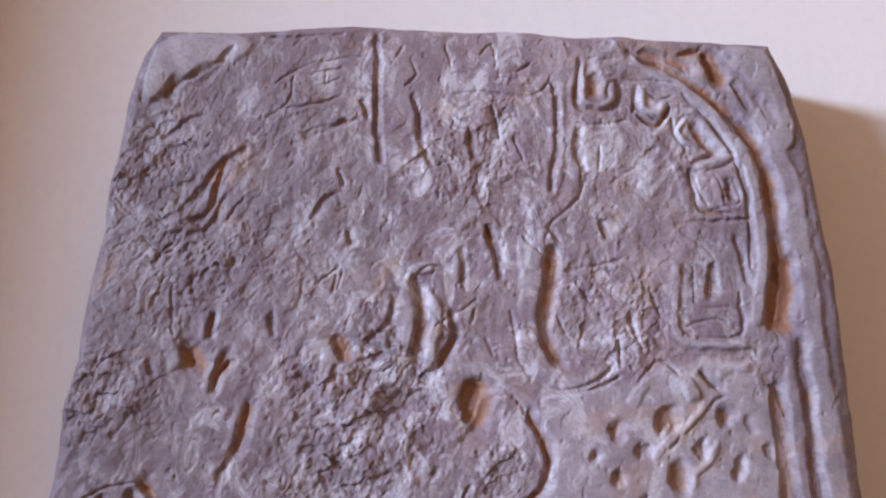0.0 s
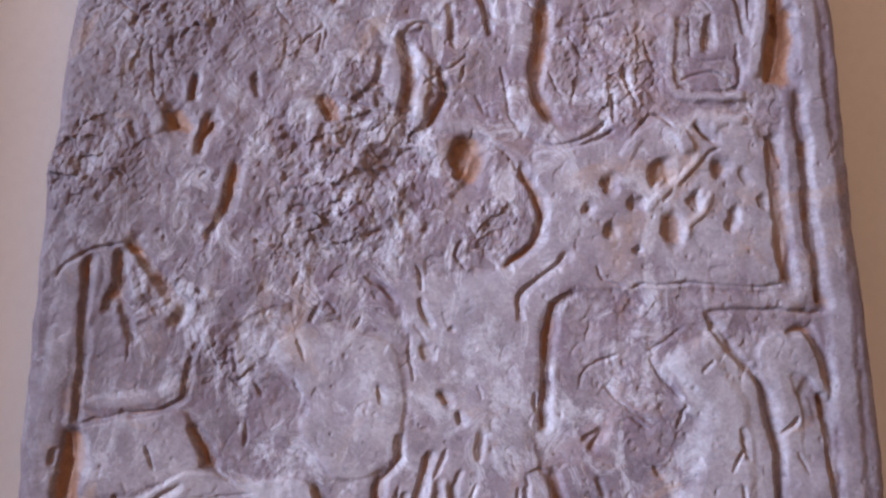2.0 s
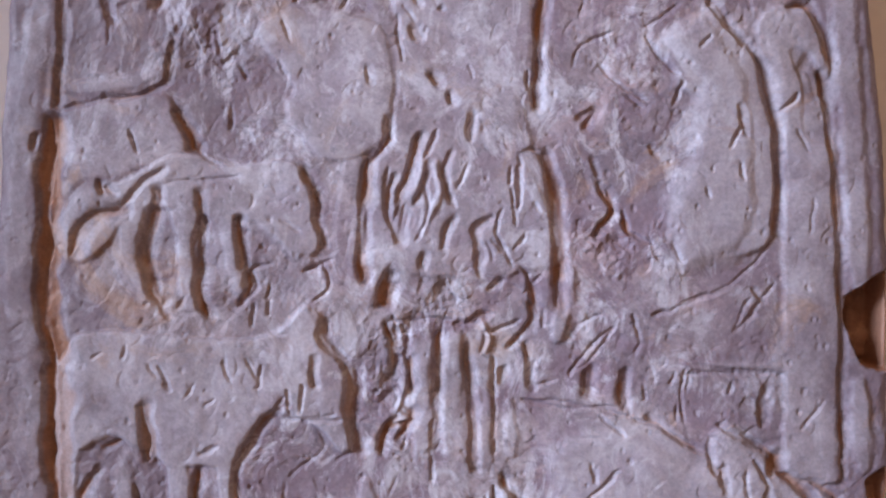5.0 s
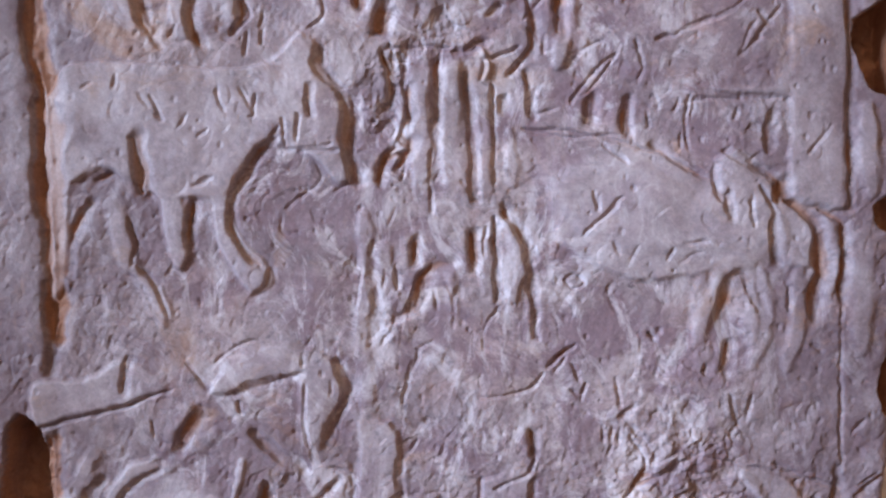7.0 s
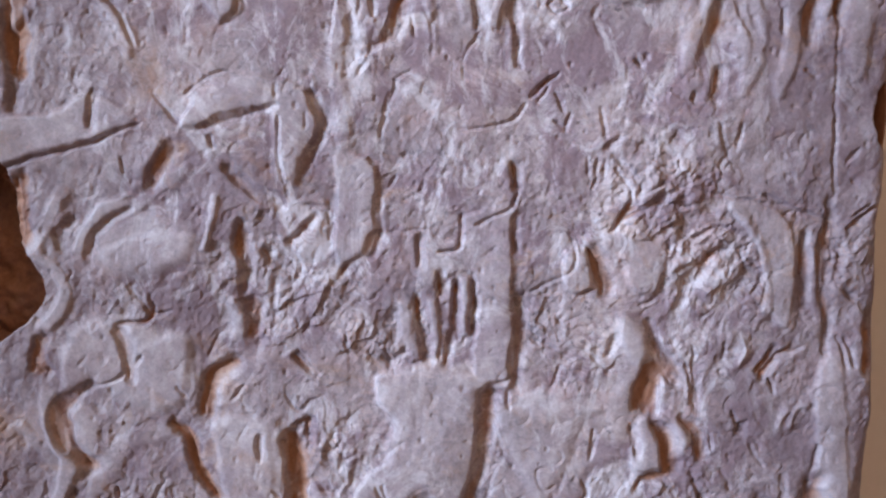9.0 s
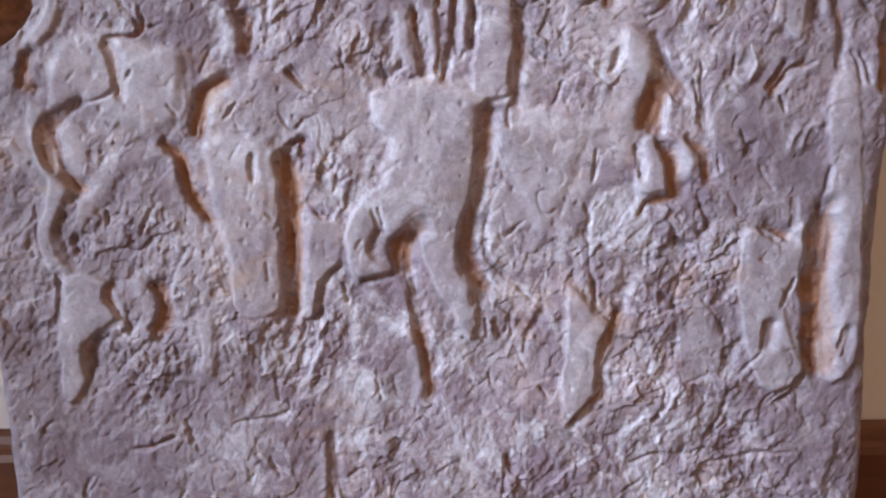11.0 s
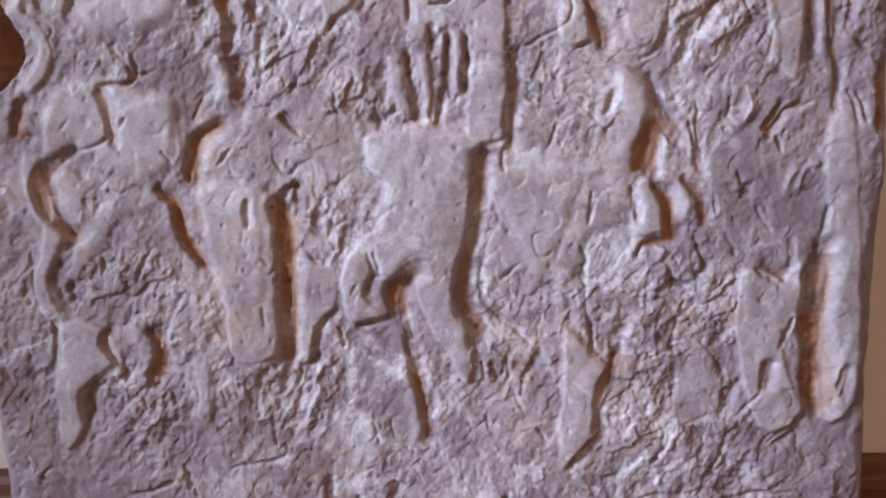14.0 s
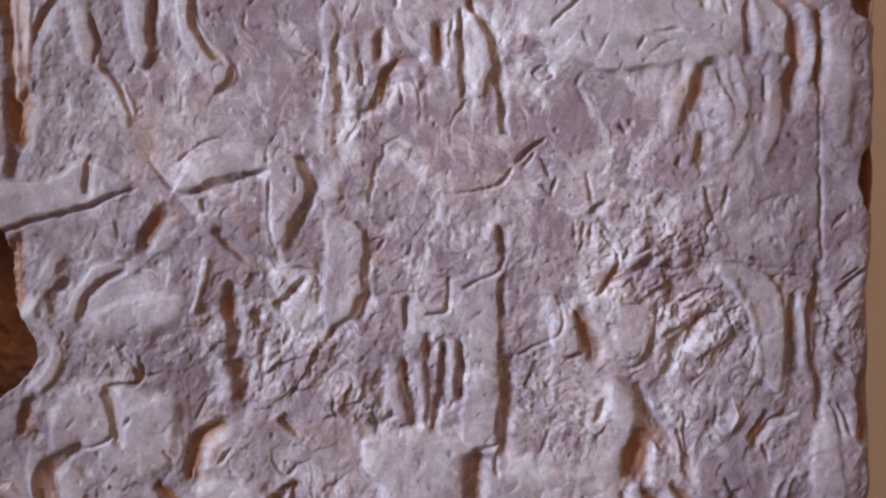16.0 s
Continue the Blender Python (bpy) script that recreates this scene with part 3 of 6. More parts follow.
cut(4.7, 3.4, (146, 1113), (151, 1095), (143, 1079))
cut(4.2, 3.0, (315, 1198), (300, 1182))
ridge(15.6, 3.0, (321, 1213), (325, 1167), (328, 1106), (325, 1045))
ridge(26.0, 5.0, (340, 1466), (347, 1404), (352, 1352), (356, 1301), (359, 1249), (362, 1198), (365, 1147), (367, 1096), (370, 1032))
cut(6.8, 4.9, (359, 1017), (381, 1025))
cut(5.2, 3.7, (120, 1177), (136, 1184), (126, 1169))
cut(3.6, 2.6, (115, 1223), (126, 1243), (151, 1254))
cut(4.2, 3.0, (141, 1223), (156, 1208), (182, 1192))
ridge(4.2, 1.5, (172, 1133), (192, 1126), (218, 1131))
cut(4.2, 4.0, (184, 1151))
# large horse and left channel
cut(16.7, 10.0, (-356, 1040), (-353, 1011), (-349, 972))
cut(18.6, 11.0, (-347, 967), (-345, 943), (-343, 894), (-341, 845), (-338, 806))
cut(13.7, 9.9, (-338, 806), (-339, 777), (-340, 747))
cut(7.3, 5.3, (-340, 747), (-343, 715))
pad(5.0, (-343, 948), (-326, 981), (-292, 988), (-234, 983), (-185, 980), (-146, 987), (-121, 1012), (-108, 990), (-87, 960), (-85, 931), (-79, 887), (-89, 880), (-108, 900), (-147, 917), (-171, 893), (-186, 869), (-216, 869), (-235, 864), (-260, 879), (-294, 894), (-323, 879), (-342, 904))
ridge(16.7, 5.0, (-333, 894), (-335, 845), (-337, 784))
ridge(16.7, 5.0, (-235, 893), (-230, 844), (-226, 810))
ridge(16.7, 5.0, (-203, 878), (-184, 829), (-160, 792))
ridge(11.8, 3.5, (-277, 879), (-273, 825), (-255, 786), (-241, 759))
cut(8.3, 6.0, (-109, 994), (-105, 978), (-88, 960), (-80, 941), (-82, 916), (-76, 881))
cut(3.9, 2.8, (-78, 879), (-93, 873))
cut(11.3, 8.1, (-265, 920), (-260, 898), (-257, 873))
cut(7.3, 5.3, (-303, 865), (-315, 850), (-321, 826), (-324, 800))
cut(6.4, 4.6, (-143, 920), (-163, 903), (-173, 883), (-182, 864), (-180, 839), (-167, 819), (-158, 808))
cut(4.9, 3.5, (-150, 805), (-152, 791), (-163, 785))
cut(5.9, 4.2, (-215, 865), (-218, 844), (-219, 829))
cut(3.4, 2.5, (-108, 897), (-103, 882), (-123, 868), (-134, 857))
cut(3.9, 2.8, (-271, 850), (-265, 830), (-268, 810))
cut(4.4, 3.2, (-263, 811), (-246, 791), (-236, 765))
cut(5.4, 3.9, (-114, 951), (-113, 939))
cut(3.9, 2.8, (-331, 924), (-335, 908))
cut(2.9, 2.2, (-192, 964), (-188, 947))
cut(2.9, 2.2, (-168, 959), (-159, 942))
cut(2.9, 2.2, (-259, 959), (-251, 947))
cut(4.4, 3.2, (-244, 940), (-238, 935))
cut(2.9, 2.2, (-222, 930), (-217, 942))
cut(2.5, 2.2, (-137, 910), (-108, 911), (-93, 914))
cut(3.4, 2.5, (-299, 884), (-284, 889))
cut(3.4, 2.5, (-208, 883), (-196, 886))
cut(2.9, 2.2, (-208, 920), (-200, 927))
cut(3.4, 2.5, (-300, 967), (-307, 962))
cut(2.9, 2.2, (-137, 936), (-132, 912))
cut(6.4, 4.6, (-218, 1039), (-216, 1020), (-209, 1002))
cut(4.9, 3.5, (-172, 1039), (-169, 1024), (-180, 1012))
cut(3.9, 2.8, (-165, 1010), (-168, 990))
cut(9.3, 6.7, (-49, 1038), (-54, 1016))
cut(4.9, 3.5, (-262, 1044), (-254, 1024))
cut(4.4, 4.0, (-249, 1010), (-247, 1003))
cut(3.9, 2.8, (-153, 1029), (-155, 1014))
cut(2.5, 1.6, (-327, 983), (-292, 989), (-234, 984), (-185, 980), (-136, 985))
# fret panel of the shaft
cut(6.4, 4.6, (-3, 986), (-2, 960), (-5, 934))
cut(5.4, 3.9, (22, 972), (26, 940), (27, 911), (28, 881), (29, 863))
cut(2.9, 2.2, (47, 950), (47, 891))
cut(4.4, 3.2, (-25, 828), (-24, 812))
cut(5.9, 4.2, (26, 829), (28, 807))
cut(4.4, 3.2, (46, 827), (48, 791))
cut(4.9, 3.5, (52, 859), (68, 837), (76, 817), (78, 793), (81, 761))
cut(6.4, 4.6, (36, 1002), (25, 992), (10, 994))
cut(4.9, 3.5, (79, 1029), (82, 1003), (69, 983), (59, 974))
cut(7.3, 5.3, (101, 1037), (103, 1016))
cut(4.9, 3.5, (74, 976), (76, 939))
cut(2.5, 2.2, (76, 937), (103, 944))
cut(3.9, 2.8, (76, 926), (108, 920), (153, 919))
cut(5.4, 3.9, (52, 953), (53, 942))
ridge(12.7, 2.5, (10, 984), (10, 940), (12, 891))
ridge(9.8, 2.5, (39, 969), (38, 891))
ridge(11.8, 2.5, (-17, 921), (5, 921), (17, 921))
ridge(11.8, 3.0, (61, 832), (65, 793), (63, 763))
cut(3.4, 2.5, (-43, 1001), (-39, 975), (-46, 950))
cut(3.4, 2.5, (-29, 990), (-32, 965), (-26, 940), (-39, 910), (-31, 897), (-34, 881))
cut(4.9, 3.5, (-49, 898), (-55, 881))
cut(2.9, 2.2, (-40, 858), (-45, 845))
cut(4.9, 3.5, (-58, 1009), (-50, 1023))
cut(3.4, 2.5, (-8, 877), (-6, 852))
cut(2.9, 2.2, (4, 793), (9, 779))
cut(3.4, 2.5, (11, 754), (9, 784))
cut(9.8, 7.1, (129, 953), (127, 931))
cut(8.8, 6.4, (161, 952), (159, 923))
cut(2.9, 2.2, (115, 947), (127, 968), (152, 992))
cut(3.9, 2.8, (141, 911), (161, 895))
cut(4.9, 3.5, (182, 912), (205, 895), (229, 882))
cut(3.4, 2.5, (170, 1002), (175, 982), (172, 963))
cut(3.4, 2.5, (123, 993), (110, 978))
cut(2.9, 2.2, (140, 1002), (113, 990))
# bent beast and right edge
dome(5.0, 28, (83, 891), (152, 915), (186, 910), (225, 884), (254, 901), (293, 874), (317, 845), (303, 806), (225, 801), (166, 802), (107, 822))
ridge(16.7, 3.5, (227, 797), (224, 752), (228, 710))
ridge(16.7, 3.5, (276, 801), (281, 762), (269, 720))
ridge(14.7, 3.5, (308, 806), (309, 761), (298, 717))
cut(10.8, 4.0, (240, 769), (249, 793), (263, 799), (273, 769))
cut(5.4, 3.9, (244, 905), (274, 887), (293, 878), (292, 865))
cut(7.3, 5.3, (299, 861), (313, 855), (323, 840), (323, 815), (327, 791), (321, 760))
cut(4.9, 3.5, (287, 850), (287, 821))
cut(4.9, 3.5, (353, 1034), (354, 937), (354, 853))
cut(4.9, 3.5, (352, 853), (323, 855), (303, 862))
cut(3.4, 2.5, (348, 840), (347, 791), (345, 742), (347, 692), (347, 613))
ridge(15.7, 3.5, (335, 845), (337, 815), (335, 781))
cut(2.9, 2.2, (221, 954), (217, 933))
cut(2.5, 2.2, (220, 959), (269, 954), (298, 951))
cut(4.9, 3.5, (284, 928), (281, 908))
cut(3.9, 2.8, (294, 1031), (274, 1001), (259, 986))
cut(2.9, 2.2, (201, 1006), (254, 1026))
cut(4.4, 3.2, (238, 889), (236, 870), (245, 859))
cut(3.4, 2.5, (156, 866), (137, 846), (121, 833))
cut(2.5, 2.2, (107, 794), (114, 800), (124, 792), (114, 787), (107, 794))
cut(4.4, 3.2, (301, 789), (302, 766))
cut(6.9, 4.9, (249, 737), (242, 715))
cut(4.9, 3.5, (327, 732), (320, 737))
cut(2.9, 2.2, (171, 824), (161, 807))
cut(3.4, 2.5, (210, 824), (230, 828))
cut(3.4, 2.5, (137, 868), (134, 854))
cut(4.9, 3.5, (245, 865), (246, 850))
cut(3.4, 2.5, (269, 865), (266, 845))
hollow(18.0, (358, 1005), (371, 1027), (420, 1044), (420, 961), (379, 956), (366, 974))
hollow(10.0, (379, 861), (420, 868), (420, 829), (381, 837))
hollow(11.0, (384, 722), (421, 741), (421, 662), (385, 677))
ridge(21.6, 5.0, (369, 942), (371, 898), (372, 869))
ridge(21.6, 4.0, (364, 830), (363, 781), (363, 732))
ridge(14.7, 4.0, (369, 1078), (369, 1044))
cut(3.9, 2.8, (367, 672), (357, 658))
cut(3.9, 2.8, (379, 623), (362, 613))
# bird-headed beast
cut(4.4, 3.2, (-356, 667), (-327, 675), (-287, 685), (-253, 696), (-235, 702))
cut(6.4, 4.6, (-274, 724), (-280, 701))
cut(9.8, 7.1, (-214, 681), (-226, 662), (-232, 648))
pad(3.0, (-356, 708), (-311, 712), (-277, 727), (-238, 707), (-272, 691), (-327, 678), (-356, 671))
ridge(17.6, 5.5, (-194, 705), (-174, 725), (-139, 733), (-110, 723), (-100, 701), (-104, 671), (-112, 654))
cut(4.9, 3.5, (-202, 697), (-174, 701), (-144, 709), (-124, 714))
cut(7.3, 5.3, (-94, 725), (-85, 706), (-90, 686), (-103, 660))
cut(3.9, 2.8, (-120, 706), (-120, 676), (-117, 652))
cut(7.8, 5.6, (-165, 663), (-145, 644), (-124, 631))
cut(3.4, 2.5, (-198, 726), (-178, 740), (-159, 744))
cut(3.9, 2.8, (-223, 726), (-208, 707), (-202, 699))
cut(14.7, 9.0, (-344, 658), (-346, 629), (-345, 607))
cut(8.3, 6.0, (-18, 799), (-23, 784), (-31, 768))
cut(4.4, 3.2, (-20, 735), (-26, 715), (-34, 689))
cut(3.4, 2.5, (153, 704), (154, 684))
cut(3.9, 2.8, (165, 669), (181, 644), (175, 623))
cut(7.3, 5.3, (77, 661), (78, 643))
cut(3.4, 2.5, (87, 714), (72, 698), (33, 692))
cut(2.9, 2.2, (107, 729), (97, 714))
cut(2.9, 2.2, (116, 719), (119, 706))
cut(3.4, 2.5, (111, 699), (121, 694))
cut(3.9, 2.8, (259, 663), (249, 693))
cut(4.9, 3.5, (229, 718), (228, 713))
cut(4.4, 4.0, (180, 748), (185, 743))
cut(3.4, 2.5, (-40, 764), (-46, 745))
cut(2.9, 2.2, (-69, 809), (-75, 774))
ridge(14.7, 3.5, (-67, 853), (-67, 804), (-70, 745), (-66, 696), (-66, 646))
cut(2.9, 2.5, (205, 644), (254, 634), (303, 623))
# left edge hollow and tangled beasts
hollow(20.0, (-381, 670), (-352, 664), (-349, 614), (-338, 590), (-325, 567), (-331, 548), (-348, 532), (-390, 520))
ridge(11.5, 4.5, (-308, 648), (-321, 623), (-335, 603), (-314, 580), (-311, 557), (-326, 529))
ridge(11.5, 4.0, (-295, 578), (-292, 604), (-280, 617), (-248, 640))
cut(4.8, 3.5, (-250, 632), (-275, 617), (-284, 604), (-287, 589))
cut(7.7, 5.5, (-302, 623), (-312, 613), (-311, 598))
cut(10.1, 7.3, (-334, 520), (-338, 495))
cut(6.7, 4.8, (-262, 529), (-258, 514), (-256, 485))
cut(9.1, 6.6, (-300, 476), (-320, 462), (-322, 443), (-312, 423))
cut(3.8, 2.8, (-244, 504), (-262, 486), (-296, 476))
ridge(8.6, 2.5, (-177, 649), (-180, 616), (-191, 589), (-201, 579))
cut(4.8, 3.5, (-210, 443), (-202, 422), (-199, 408), (-183, 378))
cut(11.0, 7.9, (-168, 497), (-184, 490), (-192, 471), (-193, 453))
cut(11.0, 7.9, (-152, 551), (-149, 537), (-152, 520))
cut(6.7, 4.8, (-152, 617), (-158, 597), (-151, 579), (-157, 559))
cut(4.3, 3.1, (-132, 593), (-135, 581))
cut(4.8, 3.5, (-130, 565), (-130, 540))
cut(5.3, 3.8, (-93, 621), (-106, 606), (-116, 601))
cut(5.3, 3.8, (-157, 654), (-142, 643), (-123, 631))
cut(5.3, 3.8, (-41, 638), (-41, 614))
cut(7.2, 5.2, (-42, 605), (-46, 589))
cut(4.8, 3.5, (-47, 587), (-66, 580), (-71, 573))
ridge(14.4, 3.0, (-60, 647), (-59, 619), (-58, 592))
ridge(9.6, 3.0, (-198, 523), (-197, 490), (-200, 471))
ridge(9.6, 2.5, (-172, 446), (-168, 412), (-174, 378))
cut(3.8, 2.8, (-220, 452), (-216, 437))
cut(3.8, 2.8, (-240, 547), (-236, 538))
cut(3.4, 2.4, (-251, 566), (-235, 542))
cut(3.4, 2.4, (-177, 523), (-187, 504))
cut(3.8, 2.8, (-67, 522), (-65, 503))
cut(3.4, 2.4, (-113, 503), (-94, 484))
cut(3.4, 2.4, (-32, 502), (-27, 488))
cut(2.9, 2.2, (-30, 608), (3, 609))
cut(4.8, 3.5, (-5, 604), (-4, 579))
cut(3.4, 2.4, (32, 621), (31, 595), (14, 592))
cut(3.8, 2.8, (12, 572), (12, 557))
cut(4.8, 3.5, (-6, 553), (-5, 526), (-1, 501))
cut(4.8, 3.5, (26, 563), (28, 524))
cut(2.9, 2.2, (42, 572), (43, 533))
cut(4.8, 3.5, (75, 620), (78, 589))
cut(4.3, 3.1, (80, 654), (78, 631), (64, 622), (45, 613))
cut(3.8, 2.8, (13, 516), (11, 497))
ridge(8.6, 2.0, (12, 586), (45, 586), (54, 604))
ridge(8.6, 2.0, (16, 563), (18, 506))
ridge(8.6, 2.0, (7, 605), (3, 563))
ridge(12.5, 3.0, (59, 572), (59, 525), (57, 497))
cut(8.2, 5.9, (77, 549), (80, 525), (75, 501), (73, 481))
cut(4.3, 3.1, (70, 479), (49, 473))
cut(10.1, 7.3, (49, 469), (49, 444), (44, 410), (37, 386), (31, 361), (34, 341), (46, 320))
dome(5.0, 14, (-32, 493), (44, 482), (41, 420), (26, 372), (31, 332), (0, 352), (-29, 392), (-58, 372), (-33, 435))
cut(3.8, 2.8, (80, 529), (96, 515), (113, 505))
cut(2.9, 2.2, (125, 604), (130, 585), (120, 569), (92, 555))
cut(7.2, 5.2, (140, 590), (146, 575), (150, 558))
cut(2.9, 2.2, (150, 558), (129, 551))
cut(5.8, 4.1, (188, 526), (196, 509), (205, 495), (216, 474))
cut(13.0, 9.3, (192, 485), (189, 467), (184, 451))
cut(3.8, 2.8, (182, 541), (200, 551), (205, 570), (207, 598))
cut(6.2, 4.5, (238, 580), (216, 560))
cut(4.3, 3.1, (178, 649), (183, 630), (166, 616))
cut(3.4, 2.4, (166, 612), (208, 632))
cut(5.8, 4.1, (160, 514), (156, 500))
ridge(9.6, 4.5, (263, 629), (287, 601), (297, 569), (298, 539))
ridge(6.7, 3.0, (298, 539), (277, 520), (271, 497))
cut(5.8, 4.1, (323, 602), (322, 569), (322, 540))
cut(6.7, 4.8, (341, 628), (344, 582), (343, 540), (341, 516))
cut(4.8, 3.5, (349, 559), (365, 544))
cut(8.2, 5.9, (379, 535), (378, 478))
ridge(13.4, 3.0, (309, 601), (308, 559), (312, 522))
ridge(12.5, 3.0, (332, 601), (332, 541))
cut(3.8, 2.8, (229, 504), (230, 457))
cut(3.8, 2.8, (300, 503), (284, 480))
cut(3.8, 2.8, (351, 512), (361, 484))
cut(4.3, 3.1, (304, 615), (315, 619))
dome(4.0, 25, (58, 468), (172, 467), (177, 443), (144, 434), (130, 390), (96, 352), (67, 391), (53, 430))
cut(2.4, 2.0, (134, 505), (158, 484))
ridge(4.8, 2.0, (92, 506), (134, 510))
# striding figures at the foot
ridge(15.4, 4.5, (-351, 446), (-332, 424), (-320, 404), (-324, 375), (-312, 345), (-299, 315), (-309, 285), (-311, 240))
cut(3.4, 2.4, (-332, 394), (-333, 365), (-322, 345))
cut(5.3, 3.8, (-315, 335), (-314, 299))
cut(7.2, 3.0, (-369, 306), (-354, 286), (-329, 291), (-318, 300))
cut(4.8, 3.5, (-274, 325), (-270, 310), (-256, 290), (-264, 280), (-278, 284))
cut(7.7, 5.5, (-278, 284), (-293, 273), (-297, 249))
cut(11.5, 8.3, (-233, 325), (-225, 310), (-234, 284))
cut(3.8, 4.0, (-301, 365), (-297, 355))
pad(3.0, (-308, 330), (-274, 330), (-258, 293), (-295, 280), (-312, 245), (-320, 275))
ridge(12.5, 3.0, (-285, 404), (-250, 433), (-221, 437))
cut(3.4, 2.4, (-294, 409), (-313, 419))
cut(13.4, 11.0, (-123, 428), (-117, 402), (-114, 363), (-115, 324), (-121, 298))
cut(5.8, 4.1, (-115, 441), (-102, 447), (-104, 431))
cut(5.3, 3.8, (-115, 411), (-99, 397), (-81, 381))
ridge(4.8, 2.2, (-67, 431), (-64, 411), (-77, 396), (-82, 382))
cut(3.4, 2.4, (-77, 339), (-91, 324), (-94, 298))
cut(3.8, 2.8, (-143, 436), (-145, 412))
ridge(17.3, 3.5, (-153, 432), (-145, 393), (-141, 354), (-137, 314))
ridge(7.7, 2.5, (-191, 304), (-190, 274), (-194, 244))
ridge(12.5, 5.0, (-8, 426), (-38, 406), (-58, 387), (-68, 363), (-59, 333), (-48, 324))
cut(16.3, 10.0, (-12, 369), (-24, 353), (-22, 335))
cut(5.8, 4.1, (-19, 337), (-35, 331), (-54, 325))
cut(8.2, 5.9, (-16, 327), (-13, 308), (-10, 283), (-1, 258), (-1, 231))
cut(4.3, 3.1, (-39, 388), (-35, 366))
ridge(12.5, 4.5, (-9, 348), (10, 318), (34, 280))
cut(2.9, 2.2, (57, 430), (66, 414))
cut(3.4, 2.4, (61, 401), (53, 381), (50, 347), (77, 322), (94, 300), (85, 277), (82, 261))
cut(1.9, 2.2, (108, 398), (97, 400), (94, 391), (101, 381), (111, 385))
cut(2.9, 2.2, (82, 376), (67, 361))
ridge(3.8, 1.8, (89, 376), (94, 365), (116, 355))
cut(3.4, 2.4, (137, 380), (137, 361), (140, 322), (145, 301), (157, 287))
cut(7.2, 5.2, (157, 288), (156, 272), (146, 252), (143, 232))
ridge(4.3, 2.2, (120, 346), (117, 302), (122, 270))
cut(4.3, 3.1, (145, 429), (142, 409))
cut(9.1, 6.6, (201, 434), (209, 419), (206, 398))
cut(5.3, 3.8, (207, 396), (187, 390), (180, 379))
cut(7.2, 5.2, (216, 443), (230, 428), (233, 408))
cut(4.3, 3.1, (177, 438), (175, 418))
cut(2.9, 2.2, (228, 394), (236, 375), (231, 364))
cut(3.4, 2.4, (232, 306), (247, 291), (255, 270))
ridge(4.8, 3.0, (194, 447), (204, 433), (211, 419))
cut(17.3, 11.0, (330, 374), (332, 350), (328, 320), (329, 281), (330, 246))
cut(8.2, 5.9, (284, 369), (304, 357))
cut(4.3, 3.1, (308, 369))
cut(9.6, 6.9, (288, 285), (286, 265))
cut(4.3, 3.1, (284, 261), (267, 243))
cut(4.3, 3.1, (309, 325), (299, 300))
pad(4.0, (269, 362), (298, 359), (314, 325), (302, 301), (311, 271), (319, 241), (282, 230), (260, 311))
cut(5.8, 4.1, (358, 270), (353, 255))
cut(3.4, 2.4, (254, 399), (264, 379))
ridge(6.7, 3.0, (321, 364), (326, 379), (317, 389))
ridge(36.5, 3.8, (355, 498), (355, 436), (355, 369), (354, 300), (353, 246))
cut(4.3, 3.1, (268, 432), (263, 447))
cut(2.9, 2.2, (221, 350), (219, 331))
cut(3.8, 2.8, (48, 293), (51, 278))
cut(3.4, 2.4, (67, 293), (66, 278))
cut(4.3, 2.0, (-38, 431), (-19, 421))
# foot of the slab
cut(15.0, 10.8, (322, 293), (323, 252))
cut(5.2, 3.7, (322, 244), (310, 225), (296, 214))
cut(8.0, 5.8, (161, 296), (155, 277), (143, 252))
cut(6.6, 4.7, (144, 243), (148, 232), (138, 218), (121, 200))
cut(3.8, 2.7, (205, 232), (206, 217), (191, 196))
cut(2.8, 2.2, (212, 232), (253, 246))
cut(3.3, 2.4, (257, 216), (253, 206), (258, 196), (240, 181))
cut(2.3, 2.2, (259, 166), (312, 172))
cut(4.7, 3.4, (-87, 176), (-86, 151), (-85, 119), (-86, 72))
cut(4.2, 3.0, (-83, 150), (-74, 140), (-72, 118))
cut(8.9, 6.4, (-8, 294), (-4, 270), (1, 250), (0, 225))
cut(3.3, 2.4, (-218, 138), (-231, 116), (-239, 88))
cut(2.8, 2.2, (-255, 179), (-220, 191))
cut(2.8, 2.2, (-213, 209), (-206, 188), (-200, 177))
cut(2.8, 2.2, (-289, 153), (-305, 138), (-293, 124))
cut(2.8, 2.2, (-170, 203), (-125, 211), (-122, 222))
cut(3.3, 2.4, (-139, 172), (-132, 155))
cut(3.3, 2.4, (66, 174), (65, 138), (54, 116))
cut(3.3, 2.4, (97, 112), (97, 95), (84, 85))
cut(3.3, 2.4, (-261, 116), (-251, 101))
cut(2.8, 2.2, (-123, 93), (-126, 75))
cut(7.0, 5.1, (-268, 295), (-287, 280), (-294, 253))
cut(3.8, 2.7, (-46, 241), (-41, 221))
cut(3.3, 2.4, (-331, 205), (-337, 198), (-330, 194))
cut(2.8, 2.2, (-31, 243), (-27, 226))
cut(2.8, 2.2, (129, 106), (153, 116))
cut(2.8, 2.2, (163, 137), (182, 147))
cut(2.8, 2.2, (95, 234), (102, 224))
cut(2.8, 2.2, (51, 247), (56, 234))
cut(2.8, 2.2, (-57, 181), (-28, 175))
cut(2.8, 2.2, (-217, 100), (-206, 113))
cut(3.3, 2.4, (-133, 242), (-129, 222))
cut(2.8, 2.2, (172, 162), (192, 172))
cut(2.8, 2.2, (148, 80), (193, 90))
cut(2.8, 2.2, (266, 94), (295, 104))
ridge(6.6, 2.0, (-65, 124), (-61, 77))
ridge(11.3, 2.0, (-194, 283), (-187, 243), (-178, 228))
